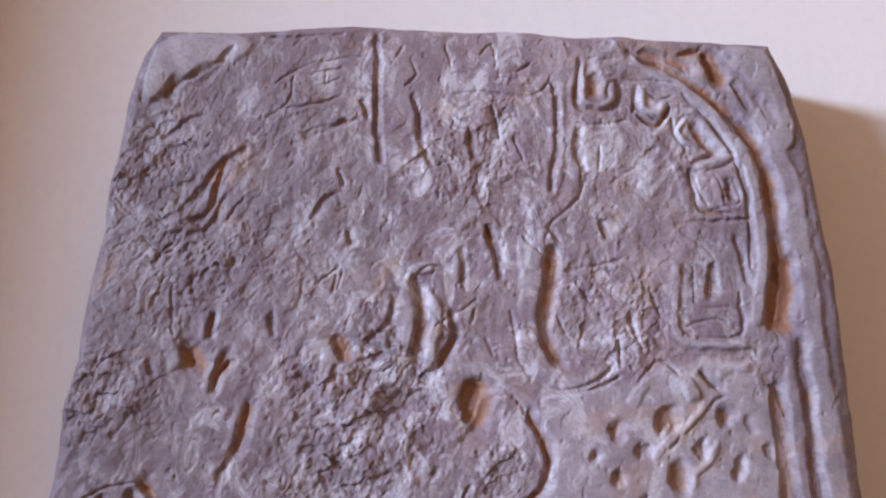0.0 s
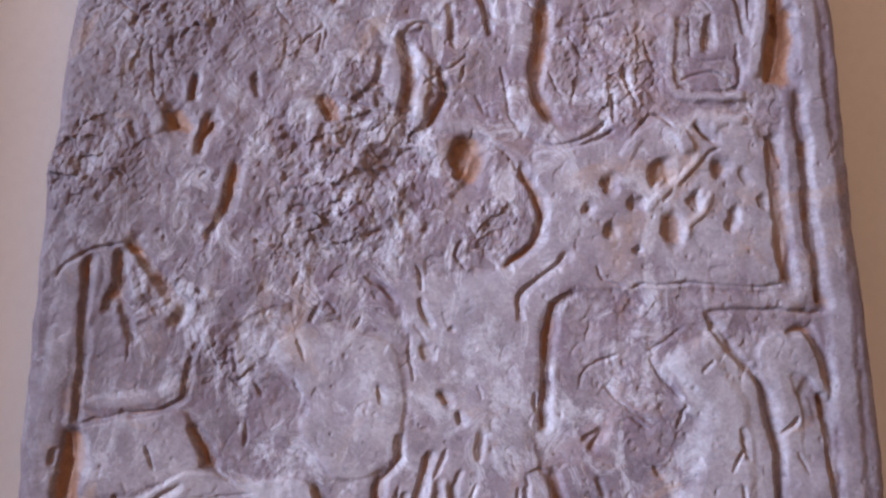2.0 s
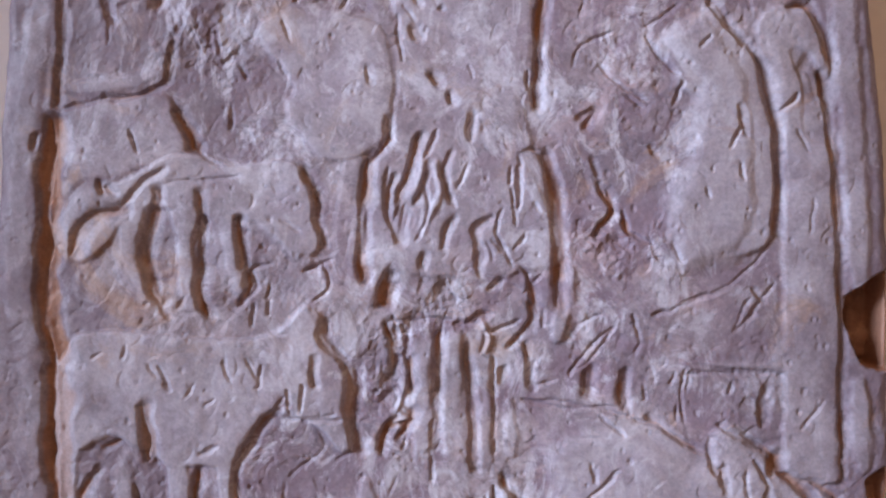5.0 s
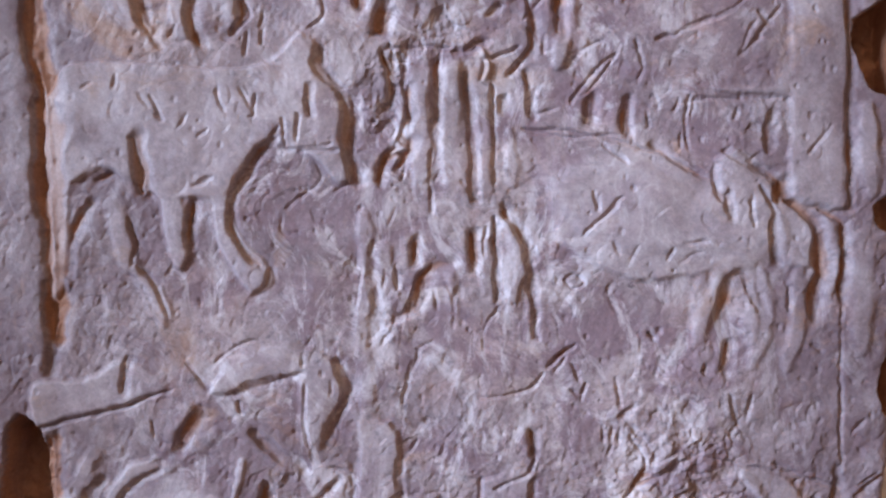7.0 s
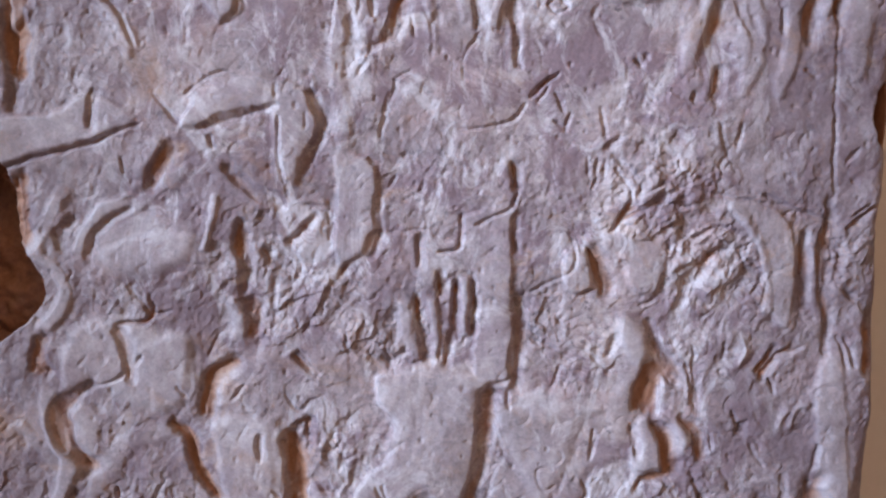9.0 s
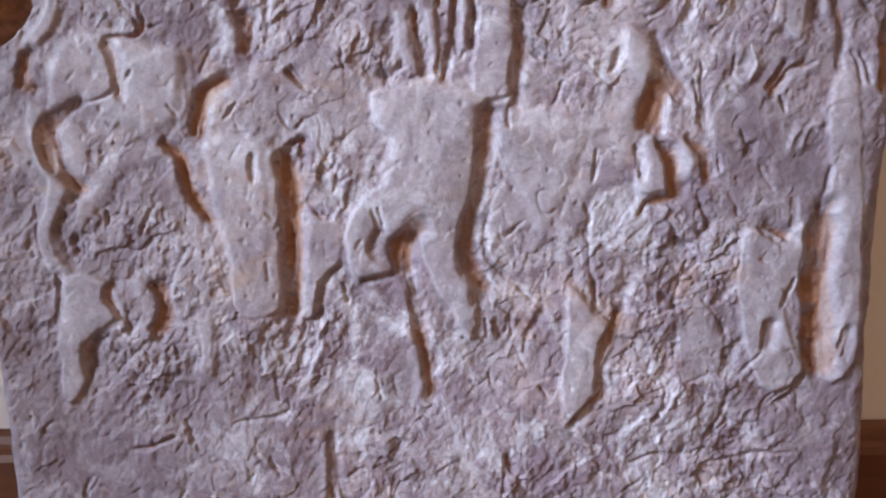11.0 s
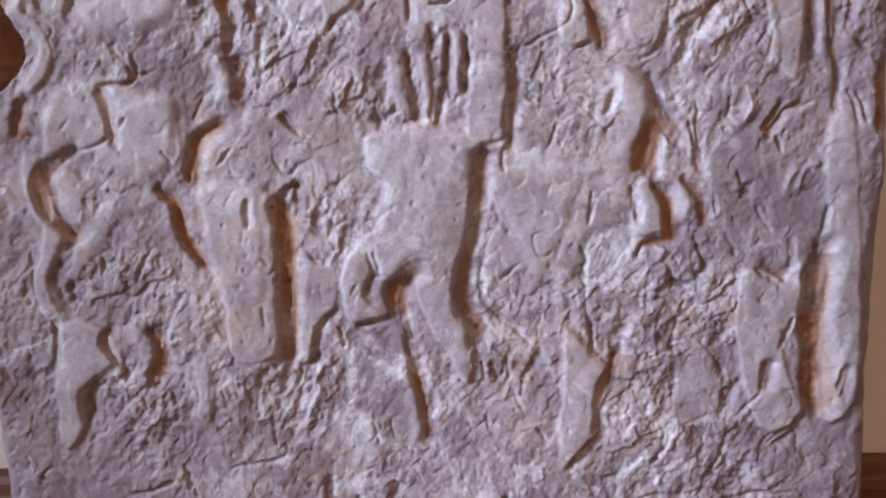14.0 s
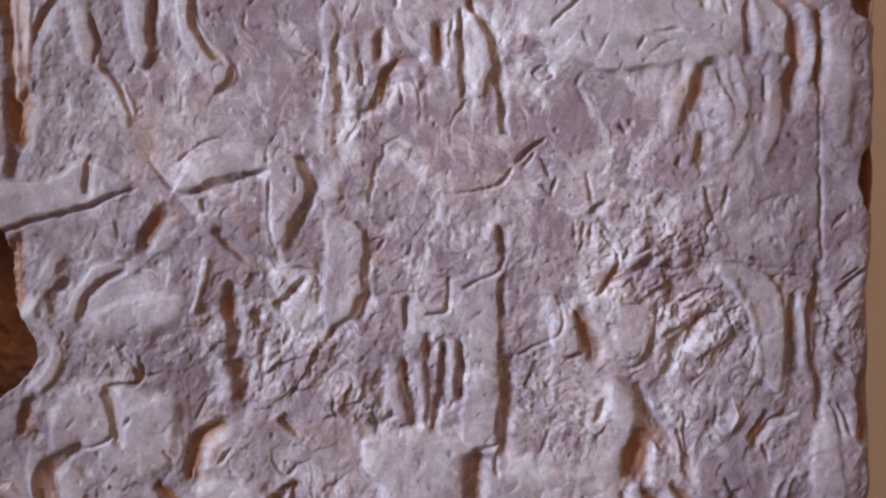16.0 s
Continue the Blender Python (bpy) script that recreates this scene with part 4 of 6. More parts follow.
# raised centre of the cross
dome(2.5, 14, (-34, 1459), (14, 1476), (63, 1443), (95, 1439), (127, 1440), (181, 1473), (283, 1474), (290, 1344), (74, 1338), (87, 1389), (42, 1440))
# smooth bodies
dome(4.0, 16, (-313, 529), (-264, 543), (-217, 523), (-200, 480), (-220, 452), (-268, 462), (-296, 481))
dome(4.5, 14, (-189, 451), (-133, 451), (-126, 412), (-126, 353), (-130, 304), (-157, 304), (-175, 354), (-187, 403))
pad(3.5, (120, 322), (140, 301), (155, 279), (144, 247), (116, 232), (117, 277))
# broken patches
rough(60, -1, 1682)
rough(65, 138, 1517)
rough(76, -66, 1437)
rough(65, -326, 1650)
rough(82, -117, 1394)
rough(60, -273, 1550)
rough(60, -344, 1429)
rough(49, 244, 1425)
# broken patches
rough(78, -117, 1423)
rough(41, -223, 1237)
rough(36, 202, 1065)
rough(52, -23, 1120)
rough(36, 33, 1362)
rough(36, -270, 1299)
# broken patches
rough(34, -39, 941)
rough(34, -45, 784)
rough(58, 195, 614)
rough(29, 1, 1008)
rough(39, 254, 865)
rough(34, -171, 942)
# broken patches
rough(57, 246, 579)
rough(57, -121, 564)
rough(28, -51, 517)
rough(28, -96, 431)
rough(38, 96, 534)
rough(62, 236, 345)
rough(48, 188, 292)
rough(43, -242, 374)
rough(33, -27, 516)
rough(28, 363, 577)
# broken patches
rough(56, 214, 256)
rough(94, 266, 115)
rough(42, -112, 282)
rough(56, -29, 145)
rough(32, -244, 264)
rough(42, 94, 148)
# further carving round the bird-headed beast
ridge(11.5, 4.5, (-305, 649), (-314, 625), (-333, 599), (-319, 576), (-309, 545))
ridge(14.4, 4.5, (-198, 663), (-245, 633), (-284, 616), (-292, 584), (-284, 567))
ridge(6.2, 3.0, (-169, 672), (-173, 630), (-179, 601), (-192, 582), (-210, 572))
dome(3.5, 16, (-281, 598), (-244, 617), (-191, 616), (-190, 592), (-217, 573), (-265, 569))
cut(4.3, 3.1, (162, 668), (177, 652), (183, 638), (171, 618))
cut(3.8, 2.8, (167, 613), (196, 628), (230, 648))
cut(4.8, 3.5, (216, 599), (207, 575), (196, 550))
cut(7.2, 5.2, (250, 589), (226, 565), (215, 541))
ridge(11.5, 5.5, (257, 623), (282, 598), (297, 569), (295, 537))
cut(4.3, 3.1, (286, 634), (311, 621), (340, 613))
cut(4.8, 3.5, (359, 605), (388, 625))
ridge(22.1, 3.5, (144, 596), (177, 590), (202, 575))
cut(3.4, 2.4, (250, 693), (254, 675), (262, 656))
cut(3.4, 2.4, (267, 693), (264, 669))
cut(3.8, 2.8, (113, 722), (118, 707))
cut(3.8, 2.8, (126, 705), (120, 690))
cut(3.8, 2.8, (150, 708), (156, 685))
cut(4.8, 3.5, (154, 675), (165, 684))
cut(2.4, 2.2, (139, 667), (140, 652))
cut(2.4, 2.2, (146, 667), (147, 653))
cut(2.4, 2.2, (153, 665), (154, 652))
cut(3.4, 2.4, (148, 650), (144, 641))
cut(3.4, 2.4, (-253, 674), (-252, 660))
cut(3.8, 2.8, (-120, 732), (-122, 723))
cut(3.8, 2.8, (-174, 682), (-177, 691))
cut(4.3, 3.1, (-130, 593), (-132, 581))
cut(4.3, 3.1, (-128, 569), (-130, 547))
cut(4.3, 3.1, (-28, 646), (-23, 656))
cut(4.3, 3.1, (-76, 619), (-79, 604))
cut(3.4, 2.4, (-100, 633), (-81, 626), (-80, 604))
cut(3.4, 3.0, (92, 719), (101, 729), (116, 738))
cut(2.9, 2.5, (-95, 709), (-99, 695))
cut(4.3, 3.1, (-276, 716), (-273, 730))
cut(3.8, 2.8, (288, 569), (278, 550))
cut(3.8, 2.8, (268, 589), (273, 569))
cut(4.3, 3.1, (244, 608), (230, 599))
ridge(4.3, 2.0, (239, 604), (220, 585))
cut(3.8, 2.8, (148, 586), (139, 576))
# further carving of the shaft and first beast
cut(4.0, 2.9, (-46, 1132), (-51, 1107), (-47, 1086))
cut(5.5, 4.0, (-34, 1102), (-42, 1082), (-39, 1066))
cut(3.5, 2.5, (-17, 1117), (-11, 1092), (-22, 1067))
cut(5.0, 3.6, (9, 1088), (0, 1071))
cut(3.5, 2.5, (3, 1128), (8, 1107), (14, 1096))
cut(5.5, 4.0, (39, 1087), (27, 1077), (31, 1062), (31, 1041))
cut(3.5, 2.5, (45, 1068), (53, 1056))
cut(3.5, 2.5, (61, 1133), (61, 1116))
cut(3.5, 2.5, (63, 1112), (66, 1081))
cut(4.0, 2.9, (68, 1143), (71, 1101))
cut(3.5, 2.5, (82, 1103), (89, 1091))
cut(6.0, 4.3, (77, 1013), (81, 1002), (77, 991))
cut(3.5, 2.5, (89, 1038), (73, 1021))
cut(4.5, 3.2, (79, 1016), (76, 1037), (70, 1043))
cut(4.0, 2.9, (92, 1008), (90, 991))
cut(5.5, 4.0, (51, 1033), (44, 1026))
cut(4.5, 3.2, (-51, 992), (-40, 967), (-46, 946))
cut(4.0, 2.9, (-34, 992), (-28, 966))
cut(4.0, 2.9, (-24, 958), (-26, 936))
cut(3.0, 2.2, (14, 1053), (10, 1045), (17, 1039), (24, 1044))
cut(3.5, 2.5, (-46, 996), (-11, 998), (24, 994))
cut(4.5, 3.2, (37, 986), (58, 992), (69, 997))
ridge(14.0, 4.0, (114, 1042), (109, 1012), (103, 982))
cut(5.5, 4.0, (138, 1118), (143, 1107), (151, 1092), (141, 1082), (135, 1071))
rough(27, 158, 1062)
rough(45, -12, 1097)
rough(40, 58, 1097)
rough(30, -41, 976)
ridge(19.0, 5.0, (-295, 1116), (-327, 1094), (-342, 1071), (-333, 1055))
cut(9.5, 6.8, (-308, 1084), (-322, 1071), (-330, 1055))
ridge(13.0, 4.0, (-177, 1082), (-157, 1078), (-137, 1061), (-119, 1050))
ridge(6.0, 3.5, (-127, 990), (-117, 1006), (-103, 1030))
cut(4.0, 2.9, (-152, 1046), (-164, 1044), (-172, 1036))
cut(4.0, 2.9, (-152, 1016), (-153, 1001))
cut(4.5, 3.2, (-122, 1041), (-97, 1051))
ridge(15.0, 4.5, (-285, 1081), (-281, 1046), (-262, 1016))
ridge(15.0, 4.5, (-227, 1101), (-227, 1056), (-219, 1016))
ridge(15.0, 4.5, (-194, 1076), (-189, 1046), (-177, 1021))
cut(4.5, 2.5, (-219, 1066), (-217, 1076))
cut(4.0, 2.9, (-227, 1016), (-233, 1006))
cut(5.0, 3.6, (-247, 1004), (-242, 999))
cut(5.5, 4.0, (-298, 1114), (-293, 1109))
cut(4.5, 3.2, (-62, 1142), (-64, 1122))
cut(3.0, 2.5, (108, 982), (138, 1002))
cut(3.0, 2.2, (153, 992), (138, 967), (118, 952))
cut(3.5, 2.5, (188, 1002), (208, 1007))
cut(4.0, 2.9, (208, 952), (203, 940))
cut(4.0, 2.9, (273, 1017), (258, 987))
cut(2.5, 2.2, (216, 957), (293, 952))
cut(5.0, 3.6, (288, 927), (283, 907))
# further carving of the lower figures
ridge(19.2, 4.0, (-349, 479), (-335, 455), (-322, 421), (-304, 394))
ridge(16.3, 4.0, (-220, 441), (-259, 428), (-282, 404), (-295, 375))
dome(4.0, 14, (-303, 529), (-265, 533), (-267, 505), (-291, 477), (-316, 472), (-319, 505))
dome(4.5, 14, (-251, 519), (-203, 528), (-197, 494), (-205, 461), (-238, 452), (-248, 481))
ridge(7.7, 3.0, (-167, 441), (-168, 403), (-172, 368))
cut(4.3, 3.1, (-176, 524), (-187, 505))
cut(4.3, 3.1, (-109, 507), (-93, 485))
cut(2.9, 2.2, (-121, 468), (-112, 455), (-101, 463))
cut(4.3, 3.1, (-158, 478), (-168, 465))
cut(3.8, 2.8, (-234, 390), (-242, 368))
cut(4.3, 3.1, (-271, 390), (-269, 378))
cut(4.8, 3.5, (-301, 368), (-299, 357))
cut(3.4, 2.4, (-290, 505), (-297, 498))
cut(4.3, 3.1, (-214, 476), (-209, 470))
cut(3.4, 2.4, (-234, 559), (-234, 542), (-216, 544))
cut(2.9, 2.2, (-254, 566), (-245, 554))
cut(3.4, 2.4, (-98, 531), (-103, 522))
cut(3.8, 2.8, (-141, 436), (-144, 410))
cut(4.3, 3.1, (-135, 385), (-128, 378))
cut(3.4, 2.4, (-173, 274), (-171, 264))
cut(3.8, 2.8, (-243, 270), (-240, 257))
cut(3.8, 2.5, (-310, 394), (-308, 384))
cut(3.8, 2.8, (-136, 344), (-134, 329))
cut(3.4, 2.4, (-104, 289), (-109, 274))
ridge(14.4, 3.5, (-16, 548), (-15, 521), (-27, 506))
ridge(13.4, 3.0, (9, 540), (6, 502))
ridge(9.6, 3.0, (35, 563), (36, 520))
ridge(17.3, 4.0, (59, 548), (59, 501), (53, 481))
cut(5.8, 4.1, (-7, 551), (-5, 530), (1, 511), (1, 498))
cut(5.8, 4.1, (21, 522), (16, 494))
cut(4.3, 3.1, (27, 564), (27, 539), (29, 515))
cut(6.7, 4.8, (12, 573), (12, 555))
cut(4.3, 3.1, (-69, 517), (-65, 505))
cut(4.3, 3.1, (-32, 502), (-30, 490))
cut(3.4, 2.4, (108, 472), (115, 491))
cut(3.8, 2.8, (69, 468), (70, 454))
ridge(9.6, 5.0, (-18, 422), (-48, 402), (-63, 377), (-67, 352), (-58, 325))
ridge(6.2, 4.0, (-9, 362), (-1, 338), (19, 313), (39, 277))
cut(4.3, 3.1, (61, 402), (52, 381), (52, 357), (48, 346))
cut(3.8, 2.8, (49, 345), (67, 327), (87, 310), (94, 301))
cut(4.8, 3.5, (96, 300), (84, 276))
cut(3.8, 2.8, (69, 298), (71, 277))
cut(5.3, 3.8, (56, 289), (60, 277))
cut(5.8, 4.1, (38, 316), (39, 307))
cut(3.8, 2.8, (137, 381), (139, 360))
cut(3.8, 2.8, (137, 346), (142, 322), (141, 299))
ridge(3.8, 2.5, (121, 344), (116, 317), (99, 299))
ridge(3.8, 2.5, (116, 297), (123, 277), (118, 256))
cut(3.4, 2.4, (49, 442), (60, 432), (65, 414))
cut(4.3, 3.1, (-44, 387), (-39, 366))
cut(3.4, 2.5, (-19, 426), (-33, 416), (-43, 406))
cut(3.8, 2.8, (-59, 353), (-54, 363))
cut(3.8, 2.8, (-71, 323), (-68, 308))
cut(3.8, 2.8, (77, 263), (82, 250))
cut(4.3, 3.1, (-93, 324), (-88, 328), (-78, 338))
ridge(5.3, 3.5, (195, 442), (206, 423), (212, 417))
cut(8.6, 6.2, (199, 428), (206, 414), (204, 396))
cut(5.3, 3.8, (177, 434), (179, 413))
cut(7.2, 5.2, (223, 441), (235, 428), (235, 408))
cut(4.8, 3.5, (229, 489), (232, 451))
cut(5.3, 3.8, (298, 502), (283, 481))
cut(5.3, 3.8, (341, 530), (342, 497))
cut(3.8, 2.8, (257, 509), (253, 493))
cut(6.7, 4.8, (270, 435), (268, 427))
cut(4.3, 3.1, (299, 465), (295, 476))
ridge(4.8, 3.0, (318, 454), (308, 446), (306, 431))
cut(5.3, 3.8, (305, 390), (307, 368))
cut(3.8, 2.8, (291, 398), (278, 419))
ridge(6.7, 3.0, (273, 533), (274, 499), (269, 486))
cut(3.8, 2.8, (323, 503), (309, 499))
cut(4.3, 3.1, (333, 393), (336, 417))
cut(3.8, 2.8, (244, 428), (247, 413))
dome(4.0, 12, (165, 538), (186, 526), (193, 500), (182, 481), (167, 500), (158, 519))
cut(3.8, 2.8, (144, 419), (142, 407))
cut(3.8, 2.8, (358, 512), (368, 484))
cut(3.8, 2.8, (364, 547), (354, 557))
dome(4.0, 12, (177, 433), (192, 443), (199, 419), (195, 397), (180, 397))
dome(3.5, 10, (206, 443), (223, 438), (228, 418), (211, 404))
# further carving of the arm and arch
ridge(11.0, 2.5, (148, 1422), (176, 1462), (208, 1466), (234, 1435), (260, 1404), (269, 1369))
ridge(11.0, 2.5, (127, 1400), (153, 1376), (180, 1397), (218, 1434), (250, 1451))
ridge(9.9, 2.5, (174, 1356), (206, 1392), (233, 1409))
ridge(9.9, 2.5, (116, 1431), (127, 1406), (153, 1391))
cut(8.8, 6.3, (138, 1412), (143, 1407))
cut(7.7, 5.5, (122, 1388))
cut(9.9, 7.1, (143, 1370), (144, 1365))
cut(8.2, 5.9, (164, 1394), (166, 1391))
cut(14.3, 10.3, (197, 1377), (200, 1362))
cut(8.8, 6.3, (221, 1398), (222, 1393))
cut(11.0, 7.9, (241, 1428), (243, 1420))
cut(9.3, 6.7, (257, 1386), (256, 1377))
cut(14.3, 10.3, (188, 1428), (191, 1416))
cut(5.5, 4.0, (224, 1466), (240, 1451))
cut(4.4, 3.2, (203, 1465), (181, 1476), (165, 1454))
cut(4.9, 3.6, (128, 1609), (133, 1595))
cut(5.5, 4.0, (84, 1593), (78, 1602))
cut(4.4, 3.2, (-20, 1759), (-3, 1762))
cut(4.4, 3.2, (-61, 1770), (-55, 1758), (-66, 1746))
cut(4.9, 3.6, (-60, 1734), (-50, 1710))
cut(4.4, 3.2, (-78, 1775), (-70, 1788))
cut(4.9, 3.6, (-111, 1727), (-104, 1709))
cut(4.4, 3.2, (-146, 1542), (-125, 1560))
cut(3.8, 2.8, (-91, 1533), (-101, 1519))
cut(3.8, 2.8, (-170, 1575), (-158, 1559))
cut(4.9, 3.6, (-115, 1582), (-119, 1593))
cut(4.4, 3.2, (95, 1560), (122, 1566), (150, 1573))
cut(3.8, 2.8, (106, 1549), (119, 1531))
cut(4.4, 3.2, (146, 1496), (149, 1469))
cut(4.9, 3.6, (155, 1518), (165, 1497))
cut(4.4, 3.2, (177, 1546), (187, 1519))
ridge(6.6, 2.0, (122, 1564), (161, 1567), (193, 1563))
cut(4.4, 3.2, (89, 1516), (100, 1495))
cut(6.6, 4.8, (-68, 1364), (-84, 1359))
cut(4.4, 3.2, (-55, 1437), (-39, 1443))
cut(4.9, 3.6, (-26, 1370), (-29, 1365))
# further carving of the upright beast
ridge(12.5, 4.0, (210, 1274), (221, 1290), (234, 1282))
ridge(10.4, 3.5, (259, 1249), (275, 1234), (264, 1213))
cut(4.2, 3.0, (228, 1239), (236, 1249))
cut(4.2, 3.0, (213, 1208), (205, 1187))
cut(4.2, 3.0, (254, 1151), (264, 1167))
cut(4.7, 3.4, (184, 1151), (187, 1146))
cut(3.6, 2.6, (233, 1116), (236, 1105))
cut(4.2, 3.0, (197, 1228), (187, 1238))
cut(4.2, 3.0, (161, 1095), (166, 1075), (187, 1065))
cut(3.6, 2.6, (202, 1065), (212, 1049))
ridge(13.5, 4.0, (287, 1259), (303, 1267), (321, 1257), (313, 1234), (295, 1213))
cut(4.2, 3.0, (264, 1136), (266, 1121))
ridge(15.6, 3.0, (110, 1044), (115, 1019))
cut(4.2, 3.0, (74, 1218), (77, 1202))
cut(4.7, 3.4, (136, 1126), (133, 1141))
cut(4.2, 3.0, (177, 1187), (161, 1197))
cut(3.1, 2.2, (315, 1167), (325, 1147))
cut(3.1, 2.2, (330, 1106), (325, 1075))
cut(4.7, 3.4, (274, 1024), (284, 1014))
cut(4.2, 3.0, (-279, 1165), (-269, 1145))
cut(4.2, 3.0, (-182, 1222), (-174, 1212))
cut(4.2, 3.0, (-146, 1227), (-136, 1212))
cut(3.6, 2.6, (-141, 1263), (-134, 1243))
cut(4.2, 3.0, (-116, 1299), (-106, 1289))
cut(4.2, 3.0, (-203, 1253), (-198, 1232))
cut(4.7, 3.4, (-126, 1294), (-131, 1279))
cut(4.2, 3.0, (-85, 1284), (-90, 1274))
cut(4.2, 3.0, (-34, 1330), (-29, 1310))
cut(3.6, 2.6, (-147, 1315), (-142, 1325))
cut(4.2, 3.0, (-183, 1356), (-178, 1351))
cut(4.7, 2.5, (-67, 1222), (-64, 1207))
# finer cuts of the shaft panel
cut(5.9, 4.2, (-28, 960), (-25, 943), (-30, 931), (-33, 921), (-25, 914), (-32, 899), (-39, 893))
cut(6.4, 4.6, (-39, 911), (-49, 899), (-55, 883))
cut(4.4, 3.2, (-39, 933), (-41, 921))
cut(4.9, 3.5, (-43, 989), (-39, 970), (-46, 950))
cut(4.4, 3.2, (-31, 989), (-29, 970))
cut(5.4, 3.9, (-3, 984), (-2, 960), (-1, 945), (-6, 933))
cut(5.9, 4.2, (21, 974), (25, 950), (26, 916), (28, 891))
cut(6.4, 4.6, (28, 889), (30, 863))
cut(3.9, 2.8, (47, 964), (47, 940), (48, 911))
cut(3.4, 2.5, (49, 891), (46, 876))
cut(3.9, 2.8, (40, 988), (36, 969))
cut(6.4, 4.6, (55, 954), (56, 942))
cut(6.4, 4.6, (79, 959), (79, 937))
cut(3.9, 2.8, (62, 979), (79, 993), (84, 1000))
cut(3.9, 2.8, (-9, 877), (-8, 852))
cut(2.9, 2.2, (0, 891), (-4, 882))
cut(3.4, 2.5, (18, 881), (22, 877))
ridge(17.6, 3.0, (11, 984), (11, 950), (14, 911), (17, 877))
ridge(16.7, 3.0, (-13, 984), (-14, 950))
ridge(12.7, 3.0, (39, 950), (40, 901), (42, 872))
ridge(11.8, 3.0, (61, 925), (62, 876))
cut(5.4, 3.9, (-26, 830), (-24, 811))
cut(4.4, 3.2, (-40, 809), (-39, 788))
cut(3.4, 2.5, (-50, 804), (-51, 787))
cut(3.9, 2.8, (-59, 828), (-62, 819))
cut(6.9, 4.9, (-8, 808), (-18, 794), (-22, 774), (-38, 764))
cut(6.4, 4.6, (26, 832), (27, 803))
cut(4.9, 3.5, (46, 842), (47, 813), (47, 778))
cut(3.4, 2.5, (50, 773), (40, 756), (35, 746))
cut(5.4, 3.9, (61, 842), (73, 827), (79, 812))
cut(5.4, 3.9, (78, 803), (80, 773), (80, 744))
cut(3.9, 2.8, (73, 798), (65, 773))
cut(3.9, 2.8, (-7, 786), (-5, 769))
cut(5.4, 3.9, (12, 786), (12, 781))
cut(3.9, 2.8, (-46, 750), (-51, 740))
cut(3.4, 2.5, (-19, 735), (-9, 742))
cut(3.9, 2.8, (-26, 725), (-30, 705))
ridge(21.6, 3.5, (-50, 823), (-48, 794), (-45, 774))
ridge(14.7, 3.0, (9, 798), (9, 764))
ridge(19.6, 3.5, (61, 827), (64, 793), (60, 771))
ridge(9.8, 3.0, (38, 827), (37, 783))
rough(22, -45, 755)
rough(19, -70, 804)
# finer cuts of the horse and of the bent beast
cut(4.4, 3.2, (-279, 974), (-281, 963))
cut(4.4, 3.2, (-328, 931), (-333, 910))
cut(3.9, 2.8, (-249, 957), (-242, 942), (-239, 935))
cut(3.4, 2.5, (-225, 927), (-219, 940))
cut(3.9, 2.8, (-193, 961), (-186, 944))
cut(3.9, 2.8, (-158, 959), (-160, 939), (-164, 937))
cut(3.9, 2.8, (-173, 964), (-166, 954))
cut(4.9, 3.5, (-114, 965), (-112, 944))
cut(3.4, 2.5, (-123, 939), (-125, 917))
cut(4.9, 3.5, (-299, 884), (-284, 890))
cut(3.9, 2.8, (-139, 929), (-148, 917))
cut(4.4, 3.2, (-213, 879), (-198, 884))
cut(3.9, 2.8, (-88, 909), (-122, 908))
cut(3.4, 2.5, (-138, 853), (-138, 839), (-128, 834))
ridge(4.9, 2.0, (-162, 893), (-149, 902), (-127, 906))
cut(3.9, 2.8, (122, 963), (115, 949))
cut(3.4, 2.5, (179, 941), (181, 926))
cut(4.4, 3.2, (216, 955), (214, 938))
cut(3.9, 2.8, (208, 924), (208, 909))
cut(4.9, 3.5, (237, 894), (236, 872), (247, 865))
cut(5.9, 4.2, (247, 862), (249, 845))
cut(3.9, 2.8, (252, 904), (264, 894), (286, 884))
cut(7.8, 5.6, (289, 874), (291, 862))
cut(3.9, 2.8, (276, 874), (288, 852))
cut(5.4, 3.9, (286, 843), (286, 818))
cut(4.4, 3.2, (269, 857), (269, 840))
cut(5.9, 4.2, (308, 857), (320, 842))
cut(5.9, 4.2, (323, 825), (327, 801))
cut(5.9, 4.2, (347, 840), (348, 820), (346, 800))
cut(3.9, 2.8, (254, 933), (258, 943))
cut(4.4, 3.2, (281, 928), (283, 904))
cut(2.9, 2.2, (318, 903), (330, 918), (332, 928))
cut(3.4, 2.5, (149, 827), (154, 817))
cut(3.4, 2.5, (195, 811), (200, 821))
cut(2.9, 2.2, (205, 809), (225, 819))
cut(2.9, 2.2, (208, 826), (230, 828))
ridge(14.7, 3.0, (327, 835), (335, 815), (336, 801))
ridge(5.9, 3.0, (232, 880), (239, 894), (254, 904))
cut(4.4, 3.2, (132, 871), (136, 854))
# fine cuts near the foot
cut(3.8, 2.7, (201, 235), (203, 215), (191, 200))
cut(3.8, 2.7, (255, 224), (251, 209), (258, 201), (237, 184))
cut(3.3, 2.4, (323, 252), (310, 233), (291, 216))
cut(3.8, 2.7, (240, 162), (293, 173))
cut(3.8, 2.7, (-217, 141), (-229, 120), (-238, 99))
cut(3.8, 2.7, (-252, 180), (-221, 190))
cut(3.8, 2.7, (-213, 205), (-206, 192), (-202, 177))
cut(3.8, 2.7, (-139, 206), (-121, 213), (-122, 223))
cut(3.8, 2.7, (-299, 155), (-307, 142), (-294, 126))
cut(3.8, 2.7, (67, 172), (65, 152), (63, 131), (52, 111))
cut(3.8, 2.7, (143, 231), (148, 226), (122, 201))
